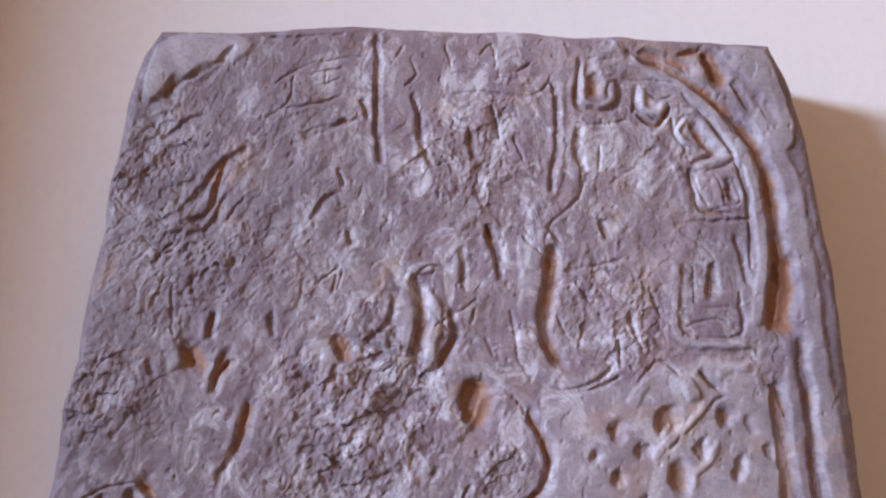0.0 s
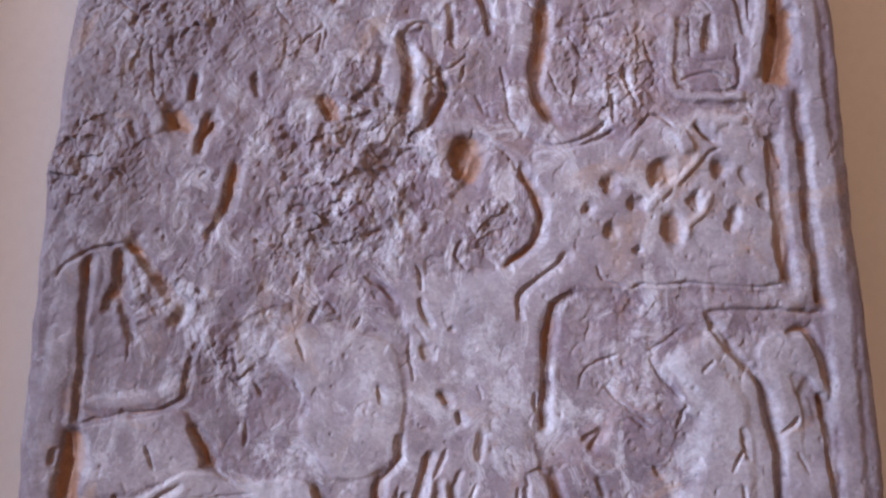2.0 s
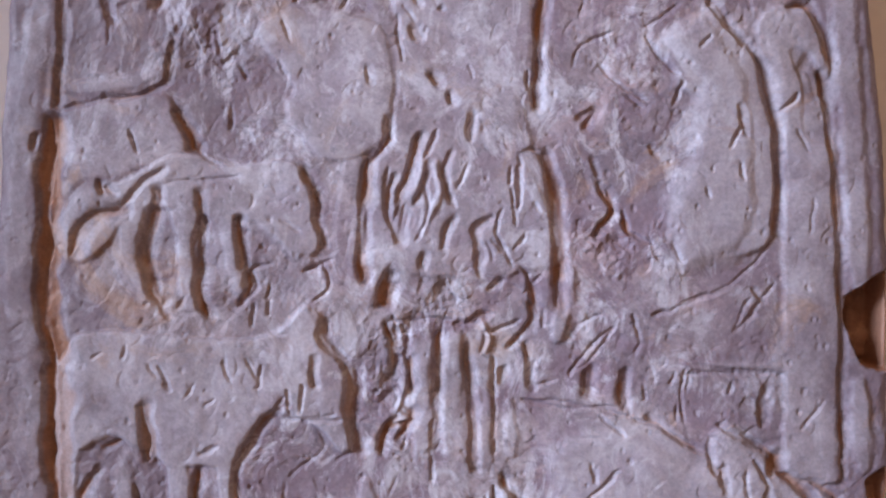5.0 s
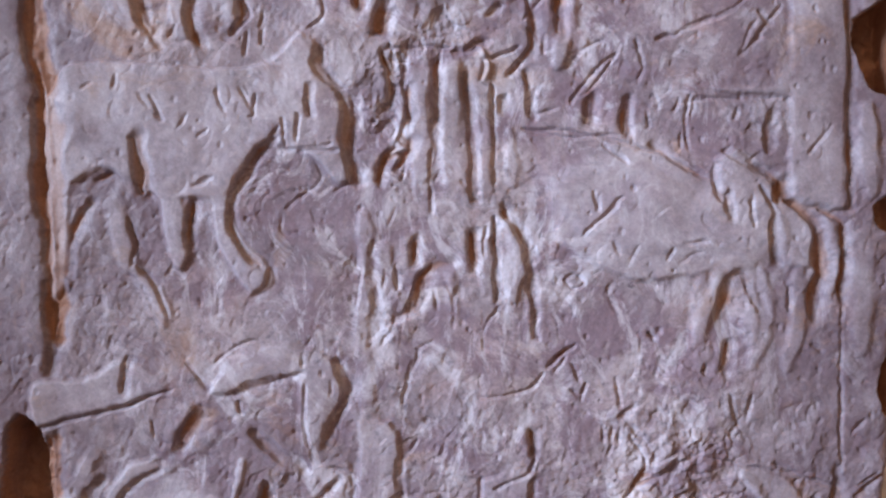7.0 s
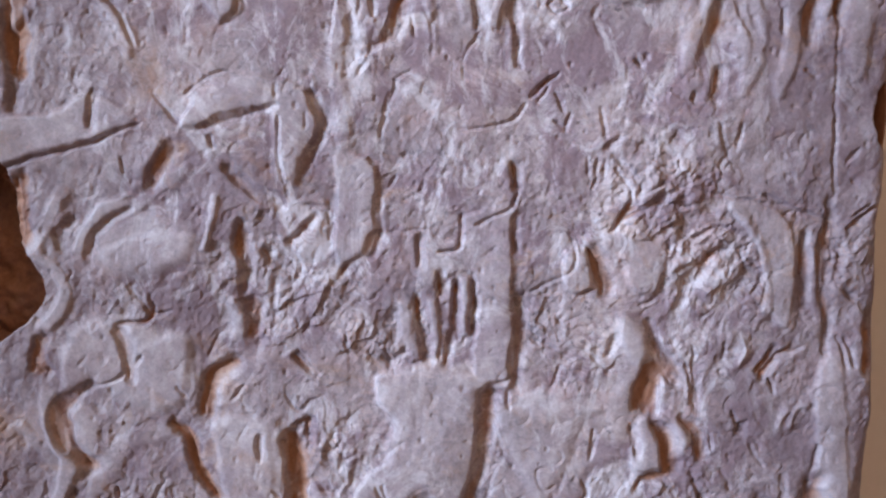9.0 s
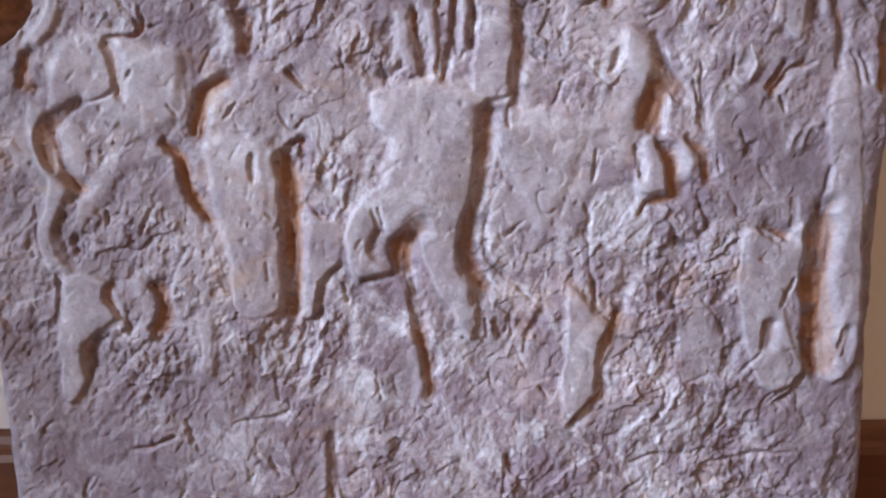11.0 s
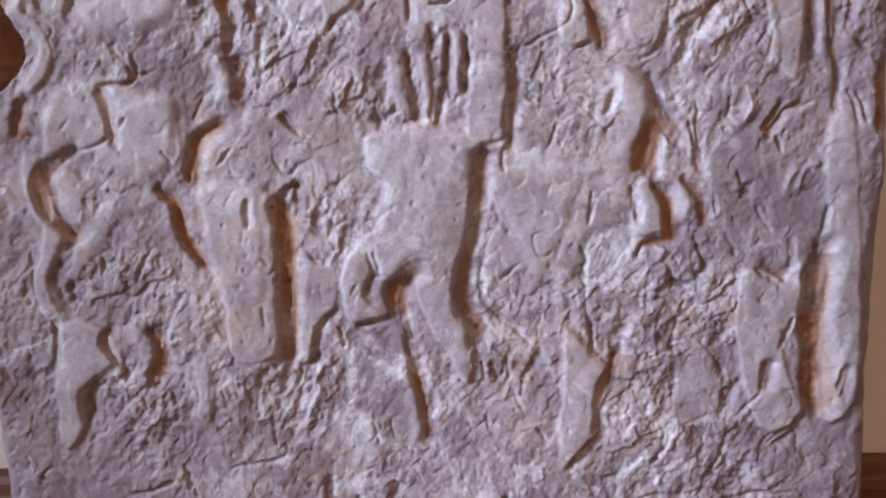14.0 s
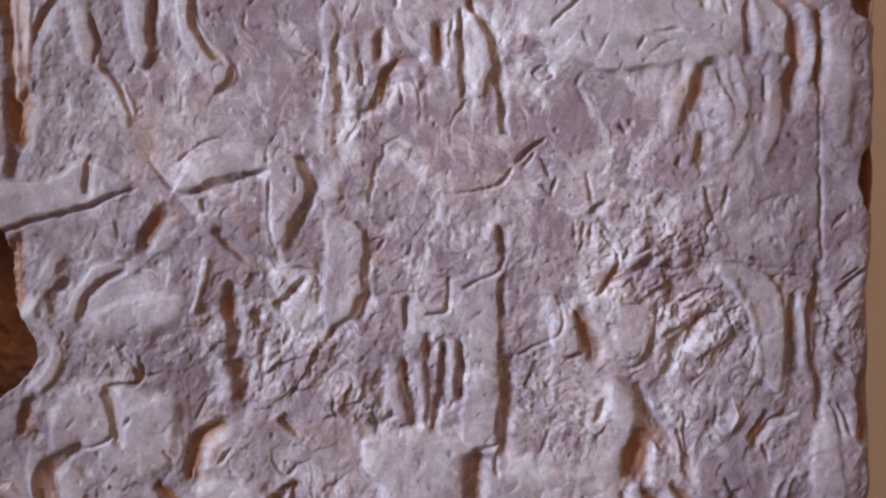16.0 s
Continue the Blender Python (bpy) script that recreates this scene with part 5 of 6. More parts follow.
# pits of the spiral and beside it
cut(14.8, 10.7, (187, 1421), (187, 1420))
cut(7.4, 5.3, (142, 1410), (142, 1409))
cut(7.4, 5.3, (120, 1386), (121, 1385))
cut(10.6, 7.6, (144, 1368), (144, 1367))
cut(7.4, 5.3, (163, 1392), (163, 1391))
cut(14.8, 10.7, (197, 1368), (197, 1367))
cut(10.6, 7.6, (218, 1395), (219, 1394))
cut(6.4, 4.6, (165, 1350), (165, 1349))
cut(4.2, 3.1, (-187, 1511), (-183, 1490))
cut(4.2, 3.1, (-122, 1556), (-126, 1537))
# bodies that stand above the ground, with steep edges
body(4.5, 3.2, (-345, 949), (-338, 964), (-318, 979), (-288, 986), (-253, 986), (-223, 979), (-193, 974), (-168, 981), (-138, 983), (-123, 998), (-113, 1008), (-106, 998), (-108, 986), (-93, 968), (-79, 958), (-77, 933), (-81, 913), (-75, 884), (-93, 908), (-123, 909), (-143, 914), (-163, 909), (-175, 899), (-183, 874), (-180, 849), (-168, 829), (-149, 805), (-148, 790), (-163, 785), (-178, 800), (-193, 829), (-198, 854), (-203, 874), (-222, 874), (-220, 854), (-220, 815), (-231, 810), (-240, 844), (-244, 884), (-255, 870), (-265, 894), (-270, 921), (-280, 919), (-292, 894), (-317, 882), (-322, 854), (-324, 825), (-329, 790), (-340, 783), (-339, 815), (-342, 854), (-345, 894))
body(3.2, 3.5, (-290, 864), (-275, 859), (-267, 830), (-257, 805), (-242, 790), (-234, 765), (-247, 770), (-264, 800), (-278, 810))
body(4.2, 3.0, (-344, 1074), (-339, 1089), (-314, 1109), (-279, 1122), (-244, 1127), (-194, 1124), (-179, 1134), (-144, 1139), (-124, 1129), (-114, 1099), (-108, 1068), (-118, 1053), (-128, 1063), (-143, 1079), (-169, 1089), (-183, 1089), (-181, 1064), (-173, 1039), (-178, 1024), (-192, 1044), (-200, 1079), (-214, 1089), (-219, 1074), (-221, 1054), (-213, 1009), (-228, 1009), (-234, 1044), (-239, 1079), (-249, 1104), (-263, 1107), (-266, 1079), (-269, 1059), (-258, 1029), (-268, 1024), (-283, 1049), (-286, 1079), (-284, 1104), (-299, 1098), (-319, 1079), (-334, 1058), (-344, 1057))
body(4.2, 3, (-204, 700), (-185, 722), (-158, 736), (-135, 740), (-103, 732), (-87, 718), (-84, 700), (-93, 681), (-103, 663), (-113, 652), (-120, 654), (-123, 677), (-125, 700), (-129, 711), (-145, 713), (-169, 707), (-193, 696))
body(4.0, 3.0, (-311, 333), (-286, 335), (-273, 322), (-263, 293), (-283, 286), (-296, 264), (-296, 244), (-310, 224), (-319, 234), (-315, 294))
body(4.2, 3.2, (-163, 438), (-149, 447), (-126, 441), (-120, 427), (-126, 386), (-123, 338), (-125, 305), (-148, 295), (-165, 305), (-167, 339), (-162, 387))
body(3.0, 3.5, (-108, 385), (-86, 379), (-71, 375), (-74, 342), (-88, 325), (-94, 299), (-109, 297), (-111, 347))
body(5.5, 3.5, (-35, 489), (47, 482), (50, 473), (43, 459), (42, 428), (34, 382), (25, 340), (42, 315), (36, 274), (22, 297), (0, 335), (-10, 369), (-26, 362), (-42, 370), (-50, 351), (-31, 334), (-59, 327), (-66, 346), (-68, 370), (-53, 398), (-24, 416), (-14, 434), (-41, 462))
body(2.2, 9.0, (57, 468), (171, 463), (173, 442), (172, 411), (148, 402), (136, 389), (120, 356), (73, 367), (53, 348), (52, 388), (66, 417))
body(4.5, 3.0, (120, 265), (139, 294), (152, 284), (155, 260), (140, 236), (143, 226), (119, 205), (112, 236))
body(4.5, 3.0, (264, 362), (282, 366), (297, 347), (305, 361), (317, 370), (309, 319), (294, 297), (303, 281), (310, 252), (279, 243), (282, 281), (261, 311))
body(4.0, 4.0, (336, 483), (359, 482), (367, 327), (365, 251), (335, 237), (333, 328), (334, 397))
body(2.6, 5.0, (80, 1151), (73, 1192), (75, 1248), (83, 1290), (96, 1305), (122, 1313), (184, 1311), (220, 1316), (306, 1325), (294, 1453), (200, 1468), (148, 1452), (106, 1452), (65, 1430), (80, 1399), (83, 1378), (65, 1342), (44, 1331), (-39, 1320), (-70, 1320), (-49, 1300), (-44, 1263), (-43, 1171), (-63, 1140), (-68, 1120), (-73, 1044), (103, 1044), (98, 1110))
body(4.2, 3.2, (189, 1244), (225, 1265), (241, 1280), (256, 1254), (276, 1234), (281, 1203), (290, 1172), (295, 1131), (292, 1075), (270, 1055), (219, 1049), (193, 1075), (219, 1090), (204, 1126), (266, 1151), (261, 1182), (235, 1192), (209, 1203), (204, 1223))
body(4.0, 3.0, (292, 1275), (324, 1275), (339, 1255), (344, 1213), (323, 1234), (308, 1234), (318, 1208), (322, 1162), (343, 1152), (345, 1121), (312, 1111), (299, 1172), (289, 1213), (278, 1254))
body(3.0, 5.0, (-167, 1253), (-152, 1268), (-121, 1279), (-80, 1268), (-49, 1253), (-43, 1191), (-48, 1163), (-69, 1143), (-109, 1140), (-141, 1186), (-131, 1201), (-146, 1222))
body(3.2, 6.0, (145, 913), (170, 908), (205, 903), (228, 881), (239, 893), (254, 908), (269, 893), (288, 873), (293, 858), (313, 853), (322, 833), (317, 804), (293, 809), (283, 834), (273, 804), (277, 755), (267, 735), (257, 755), (268, 794), (248, 799), (238, 775), (228, 740), (213, 735), (223, 775), (233, 799), (169, 794), (105, 824), (105, 854), (135, 873))
body(2.6, 4.0, (305, 1168), (351, 1167), (349, 873), (346, 854), (304, 863), (303, 952))
body(3.0, 3.0, (-65, 672), (-42, 657), (-43, 592), (-70, 580), (-76, 611))
body(2.6, 3.0, (-3, 601), (28, 600), (31, 619), (73, 628), (77, 614), (74, 552), (76, 484), (62, 470), (41, 485), (43, 562), (26, 572), (13, 563), (-3, 563))
body(3.5, 4.0, (-310, 1790), (-252, 1794), (-223, 1784), (-239, 1766), (-278, 1752), (-306, 1739), (-326, 1721), (-331, 1750))
body(4.5, 4.0, (249, 1789), (295, 1793), (313, 1750), (323, 1715), (319, 1690), (303, 1690), (281, 1714), (290, 1744))
cut(6, 5, (-305, 1736), (-281, 1751), (-250, 1766))
cut(7, 5, (-286, 1608), (-268, 1626), (-251, 1652), (-227, 1673))
cut(5, 4, (-307, 1557), (-287, 1577), (-257, 1594), (-243, 1624))
cut(5, 4, (-307, 1683), (-285, 1701), (-272, 1707))
cut(5, 4, (-165, 1687), (-143, 1697), (-124, 1707))
cut(5, 4, (-153, 1606), (-145, 1621), (-134, 1630))
cut(9, 7, (-270, 1482), (-267, 1468), (-270, 1458))
cut(6, 5, (-228, 1464), (-236, 1451), (-240, 1437))

# key pattern of the arch and its frame
strip(6, 2.6, (113, 1773), (112, 1732), (138, 1731), (141, 1750), (129, 1751), (129, 1740))
cut(5, 4.5, (107, 1776), (106, 1750), (106, 1727), (123, 1723), (144, 1726), (147, 1746), (145, 1753))
cut(9, 7, (120, 1754), (120, 1742))
cut(4.5, 4, (167, 1752), (163, 1725))
cut(4.5, 4, (168, 1719), (188, 1710), (199, 1729))
strip(6, 2.6, (174, 1752), (173, 1728), (188, 1723), (194, 1735))
strip(6, 2.8, (216, 1719), (207, 1702), (229, 1684))
cut(5.5, 4.5, (220, 1711), (232, 1692), (242, 1682), (221, 1672))
strip(6.5, 2.8, (230, 1715), (244, 1698), (256, 1681), (238, 1675), (222, 1668))
cut(4.5, 4, (239, 1720), (255, 1695), (264, 1678), (249, 1669), (236, 1665))
cut(4.5, 4, (202, 1717), (203, 1703), (215, 1687), (210, 1680))
strip(6, 2.6, (242, 1659), (257, 1663), (266, 1656), (267, 1638), (261, 1626))
strip(6, 2.6, (243, 1657), (246, 1637), (256, 1625))
cut(6, 5, (253, 1655), (257, 1638))
cut(4.5, 4, (218, 1665), (223, 1642), (228, 1624), (256, 1621))
cut(4, 3, (205, 1611), (239, 1613), (278, 1617))
strip(13, 3.6, (157, 1780), (180, 1769), (208, 1752), (236, 1729), (258, 1703), (274, 1671), (283, 1637), (286, 1599), (284, 1554), (278, 1513))
cut(4, 3.5, (211, 1744), (239, 1717), (263, 1677), (273, 1638), (276, 1604), (275, 1565))
cut(10, 8, (169, 1780), (197, 1769), (225, 1751), (253, 1728), (275, 1702), (289, 1673), (297, 1639), (301, 1599), (301, 1555), (296, 1511))
cut(13, 9, (240, 1783), (244, 1766))
cut(10, 6, (180, 1784), (209, 1777), (217, 1768))
strip(9, 2.6, (203, 1569), (201, 1530), (203, 1499), (235, 1494), (271, 1495))
cut(6, 5, (233, 1560), (233, 1539))
cut(4, 3, (222, 1498), (263, 1500), (263, 1532))
# ring of the cross and the loops beside it
cut(3.5, 3, (43, 1520), (47, 1493), (55, 1469), (74, 1451), (95, 1444), (122, 1447), (149, 1461))
strip(14, 2.6, (52, 1515), (58, 1483), (71, 1464), (95, 1452), (127, 1455))
cut(8, 7, (-46, 1529), (-46, 1501), (-48, 1485), (-52, 1472))
strip(10, 3, (-55, 1480), (-56, 1512), (-60, 1539), (-51, 1556), (-32, 1562))
strip(12, 3.4, (-35, 1467), (-32, 1491), (-29, 1513), (-38, 1534))
cut(6, 5, (-17, 1516), (-9, 1494), (-18, 1478), (-26, 1465))
cut(6, 5, (18, 1603), (24, 1580), (30, 1553))
cut(5, 4, (-9, 1579), (-5, 1557), (-4, 1541))
hollow(4, (6, 1454), (19, 1444), (15, 1431), (9, 1415), (-2, 1425), (-6, 1439))
# interlace of the arm
hollow(3.5, (178, 1418), (184, 1432), (195, 1434), (199, 1423), (192, 1413), (183, 1406))
hollow(3, (236, 1426), (244, 1434), (253, 1426), (248, 1417), (242, 1415))
hollow(3.5, (189, 1371), (199, 1379), (206, 1371), (209, 1361), (202, 1355), (194, 1362))
hollow(3, (218, 1400), (226, 1405), (228, 1389), (223, 1387))
hollow(3, (249, 1376), (257, 1379), (262, 1374), (254, 1366))
hollow(3, (137, 1365), (145, 1376), (152, 1369), (145, 1359))
hollow(3, (138, 1407), (143, 1416), (149, 1419), (147, 1407), (140, 1404))
hollow(3, (119, 1386), (124, 1391), (128, 1386), (123, 1381))
hollow(3, (165, 1348), (171, 1354), (175, 1348), (169, 1343))
hollow(3, (161, 1392), (165, 1400), (169, 1390), (164, 1386))
strip(9, 4.4, (174, 1384), (195, 1405), (216, 1421), (229, 1437))
strip(9, 4.4, (215, 1358), (218, 1374), (228, 1384), (242, 1405))
strip(8, 4, (268, 1437), (265, 1418), (252, 1410))
strip(14, 4.4, (156, 1431), (169, 1452), (190, 1463), (211, 1455), (218, 1437))
strip(10, 4, (237, 1463), (252, 1471), (273, 1474))
# strands of the shaft
strip(7, 4.6, (-15, 1151), (-20, 1120), (-30, 1105))
strip(7, 4.6, (-7, 1140), (-2, 1110), (-14, 1084), (-19, 1069))
strip(9, 4.6, (67, 1136), (83, 1110), (93, 1085))
cut(6, 5, (42, 1087), (28, 1074), (33, 1059), (30, 1044))
cut(7, 6, (-20, 1161), (-30, 1130), (-40, 1100))
cut(5, 4.5, (-43, 1125), (-49, 1094), (-37, 1067))
# broken panel beside the border
cut(8, 6, (-310, 1340), (-311, 1314), (-322, 1288))
cut(7, 5, (-311, 1314), (-304, 1288), (-298, 1262))
cut(9, 6, (-294, 1343), (-276, 1319), (-260, 1299), (-247, 1294), (-260, 1278))
cut(5, 4, (-236, 1258), (-244, 1232), (-246, 1211), (-264, 1198), (-305, 1193), (-343, 1184))
body(2.6, 4, (-340, 1179), (-294, 1190), (-246, 1197), (-238, 1175), (-227, 1150), (-242, 1140), (-293, 1124), (-319, 1119), (-340, 1104))
# fret and the hooked strip
strip(8, 4, (259, 631), (278, 609), (289, 585), (292, 556), (288, 532))
cut(4, 4, (32, 622), (31, 603), (27, 593), (13, 591))
cut(5, 5, (12, 572), (12, 555))
cut(5, 5, (26, 565), (24, 526))
cut(5, 5, (41, 550), (40, 521))
cut(5, 5, (-9, 551), (-5, 527), (1, 503))
strip(12, 3, (-19, 551), (-15, 522), (-6, 498))
strip(8, 3, (5, 551), (11, 502))
strip(9, 3, (34, 569), (32, 521))
strip(24, 3.4, (63, 550), (60, 521), (57, 492))
body(3.4, 3, (-61, 667), (-41, 665), (-42, 590), (-72, 581), (-76, 600), (-62, 610))

# striding figures, second working
strip(16, 4.6, (-323, 483), (-327, 460), (-320, 433), (-310, 414), (-317, 390), (-325, 372), (-320, 350), (-306, 333))
body(3, 3, (-307, 453), (-297, 465), (-287, 459), (-282, 441), (-288, 419), (-297, 417), (-305, 430))
cut(9, 7, (-295, 480), (-312, 465), (-318, 453), (-314, 432), (-306, 421), (-293, 408))
cut(8, 6, (-220, 446), (-206, 432), (-201, 404), (-186, 382))
strip(10, 3.5, (-166, 429), (-163, 401), (-170, 368))
cut(16, 9, (-119, 423), (-117, 385), (-116, 348), (-118, 314), (-122, 300))
cut(4, 3.5, (-144, 437), (-146, 423), (-144, 409))
cut(5, 4, (-113, 409), (-100, 394), (-89, 382))
strip(4.5, 3, (-104, 429), (-109, 416), (-103, 403), (-90, 389))
cut(5, 4, (-74, 339), (-89, 325), (-94, 309), (-95, 297))
strip(14, 3, (-192, 301), (-188, 272), (-193, 242))
cut(13, 9, (-234, 325), (-226, 312), (-230, 288), (-235, 279))
cut(6, 5, (-270, 327), (-276, 315), (-262, 298), (-256, 290), (-266, 282), (-276, 287), (-286, 279), (-295, 264), (-297, 247))
cut(14, 9, (191, 487), (185, 469), (183, 453))
cut(9, 7, (191, 509), (202, 486), (211, 473))
body(4, 3, (180, 438), (189, 447), (196, 428), (203, 412), (202, 400), (180, 396), (173, 411), (175, 429))
cut(8, 6, (195, 437), (205, 419), (209, 405), (205, 394), (185, 389))
body(3.5, 3, (198, 446), (214, 439), (221, 423), (219, 412), (210, 417), (205, 433))
cut(8, 6, (217, 441), (229, 430), (234, 409))
cut(4, 4, (224, 490), (227, 472), (229, 454))
cut(5, 4, (229, 386), (238, 367), (229, 361))
cut(3.5, 3, (134, 389), (136, 370), (135, 361))
cut(4, 3.5, (142, 434), (141, 411))
cut(17, 9, (331, 384), (325, 356), (322, 328), (325, 290), (329, 252))
cut(9, 8, (288, 286), (286, 269))
cut(5, 4, (278, 367), (296, 354))
body(2.6, 4, (219, 292), (233, 306), (247, 292), (250, 263), (243, 239), (215, 234), (212, 264))
cut(4, 3, (203, 232), (201, 215), (194, 200))
cut(4, 3, (253, 219), (253, 209), (242, 189))
cut(8, 6, (355, 278), (351, 263))
strip(4, 3, (302, 430), (305, 441), (314, 450))
cut(4, 3, (-294, 157), (-307, 142), (-297, 126))
cut(4.5, 4, (-219, 138), (-229, 115), (-236, 98))
cut(3.5, 3, (-260, 179), (-239, 185), (-221, 192))
cut(3.5, 3, (-211, 202), (-207, 182))
cut(7, 5, (-88, 190), (-86, 159), (-87, 128), (-84, 96))
cut(5, 4, (-82, 154), (-78, 139), (-71, 123))
cut(4, 3, (-141, 170), (-132, 157))
cut(4, 3, (-72, 153), (-57, 161))
cut(5, 4, (68, 172), (70, 157))
cut(5, 4, (90, 115), (94, 100))
# tangled beasts and hooked strip, second working
strip(14, 4.4, (-306, 645), (-317, 622), (-332, 599), (-315, 582), (-306, 563), (-313, 543), (-328, 529))
strip(13, 4.2, (-248, 640), (-274, 626), (-290, 605), (-293, 591))
body(2.2, 11, (-281, 591), (-273, 612), (-248, 626), (-210, 627), (-190, 618), (-193, 594), (-213, 580), (-246, 576), (-275, 579))
strip(6, 4.6, (-174, 643), (-177, 622), (-186, 594))
cut(8, 6, (-214, 685), (-225, 665), (-231, 649))
cut(8, 6, (-166, 666), (-148, 650), (-127, 635))
cut(8, 6, (-156, 617), (-153, 594), (-157, 560))
cut(9, 7, (-147, 546), (-150, 531), (-148, 517))
cut(6, 5, (-136, 593), (-132, 584))
cut(4, 3.5, (-263, 533), (-239, 535), (-233, 552))
cut(7, 6, (-264, 526), (-258, 504), (-256, 484))
cut(9, 7, (-330, 522), (-334, 500), (-330, 493))
strip(5, 3.5, (-202, 503), (-201, 479), (-207, 464))
cut(5, 4, (-113, 502), (-99, 487))
body(3.6, 3, (120, 589), (138, 584), (142, 558), (125, 554), (118, 566))
cut(9, 7, (141, 589), (151, 565), (152, 553))
body(3.2, 4, (173, 593), (192, 598), (204, 583), (197, 555), (180, 550), (170, 570))
cut(7, 6, (188, 526), (200, 502), (215, 480))
cut(12, 9, (192, 475), (187, 458), (190, 448))
body(3.6, 3, (262, 630), (310, 610), (313, 539), (308, 519), (295, 533), (291, 573), (282, 601))
strip(7, 5, (257, 626), (277, 606), (287, 582), (292, 554), (292, 534))
cut(7, 6, (322, 601), (321, 567), (322, 539))
cut(9, 7, (338, 600), (337, 572), (338, 543))
cut(9, 7, (349, 586), (346, 562))
cut(4.5, 4, (163, 659), (177, 636), (172, 622), (158, 605))
cut(4, 3, (177, 622), (196, 631), (219, 642))
cut(5, 4, (211, 569), (230, 578))
cut(4, 3, (77, 528), (92, 513), (111, 506))
cut(5, 4, (285, 476), (299, 495), (313, 505))
cut(4, 4, (229, 482), (235, 457))
strip(4, 3.5, (269, 520), (272, 501), (268, 486))
strip(4, 3, (311, 431), (315, 446), (329, 453))

# bars of the shaft, second working
strip(20, 3, (9, 988), (9, 928), (12, 874))
strip(19, 3, (35, 968), (35, 913), (37, 874))
strip(20, 3, (-16, 983), (-18, 928), (-15, 874))
cut(7, 6, (-5, 983), (-4, 938))
cut(7, 6, (21, 970), (25, 928), (27, 903), (28, 864))
cut(3.5, 3, (46, 963), (47, 918))
cut(3, 2.5, (-8, 908), (-9, 854))
strip(5, 4, (34, 998), (41, 983), (39, 968))
cut(6, 5, (21, 993), (31, 1002), (39, 1003))
cut(5, 4, (-26, 963), (-28, 938), (-36, 918), (-25, 908), (-49, 899), (-54, 879))
cut(5, 4, (-51, 993), (-44, 973), (-46, 948))
cut(4, 3.5, (-36, 993), (-29, 973))
strip(9, 3.5, (-34, 943), (-31, 918), (-44, 903))
strip(13, 3.6, (56, 849), (66, 824), (68, 799), (59, 775))
cut(6, 5, (53, 854), (70, 834), (76, 809), (75, 785))
cut(4, 4, (46, 849), (48, 804), (48, 775))
cut(7, 6, (26, 834), (27, 807))
cut(6, 5, (-25, 832), (-24, 812))
cut(7, 5, (6, 809), (-11, 804), (-16, 785), (-24, 770), (-41, 763))
cut(3.5, 3, (38, 839), (37, 814))
strip(6, 3, (-66, 829), (-68, 795), (-64, 770))
strip(5, 3, (-56, 824), (-49, 795))
# bent beast, second working
cut(4, 3, (71, 926), (110, 925), (135, 918), (190, 905), (209, 891), (229, 881))
cut(5, 4, (254, 900), (279, 888), (293, 880))
cut(9, 7, (296, 877), (293, 868))
cut(6, 5, (246, 868), (248, 853))
cut(6, 5, (286, 843), (287, 819), (290, 809))
cut(5, 4, (298, 863), (318, 848), (320, 838))
cut(8, 7, (325, 833), (330, 809), (322, 789), (319, 765))
cut(5, 4.5, (328, 853), (347, 843), (347, 809), (345, 774))
body(4, 3, (234, 893), (249, 905), (259, 898), (269, 873), (254, 868), (239, 873))
cut(14, 4, (253, 793), (246, 775), (241, 760))
cut(10, 3, (268, 793), (275, 765))
cut(5, 4, (284, 937), (285, 913))
cut(3, 2.5, (212, 950), (255, 951), (299, 950))
strip(6, 2.5, (215, 957), (255, 958), (297, 957))
cut(4, 3, (215, 948), (212, 928), (215, 908))
cut(3, 3, (318, 903), (339, 927))
cut(3.5, 3, (122, 834), (135, 844), (152, 858))



def blurred(a, times):
    for _ in range(times):
        p = np.pad(a, 1, mode="edge")
        a = (p[:-2] + 2 * p[1:-1] + p[2:])[:, 1:-1] / 4
        p = np.pad(a, 1, mode="edge")
        a = (p[:, :-2] + 2 * p[:, 1:-1] + p[:, 2:])[1:-1] / 4
    return a


RAISED, SUNK = blurred(RAISED, 2), blurred(SUNK, 1)

# weathering: undulation, flaked ledges, pitting, and many small chips
wear = smooth01(0.5 + 0.9 * fractal(X, Z, 130, 81, 3))
top_left = smooth01((Z - 1150) / 300) * smooth01((40 - X) / 260)
wear = np.clip(0.12 + 0.3 * wear + 0.17 * top_left + 0.22 * smooth01((760 - Z) / 150) + 0.62 * ROUGH, 0, 1.1) * (1 - 0.8 * smooth01(RAISED / 2.6))


def facets(x, z, cell, seed, tilt):
    """Broken stone: flat, tilted chips that meet in sharp edges."""
    r = np.random.RandomState(seed)
    jx, jz, up, gx, gz = (r.uniform(-1, 1, (128, 128)) for _ in range(5))
    a, b = x / cell + 300, z / cell + 300
    i, k = np.floor(a).astype(int), np.floor(b).astype(int)
    best, out = np.full(x.shape, 1e9), np.zeros(x.shape)
    for di in (-1, 0, 1):
        for dk in (-1, 0, 1):
            p, q = (i + di) % 128, (k + dk) % 128
            dx, dz = a - (i + di + 0.5 + 0.45 * jx[p, q]), b - (k + dk + 0.5 + 0.45 * jz[p, q])
            d = dx * dx + dz * dz
            near = d < best
            best = np.where(near, d, best)
            out = np.where(near, 0.4 * up[p, q] + tilt * (gx[p, q] * dx + gz[p, q] * dz), out)
    return out


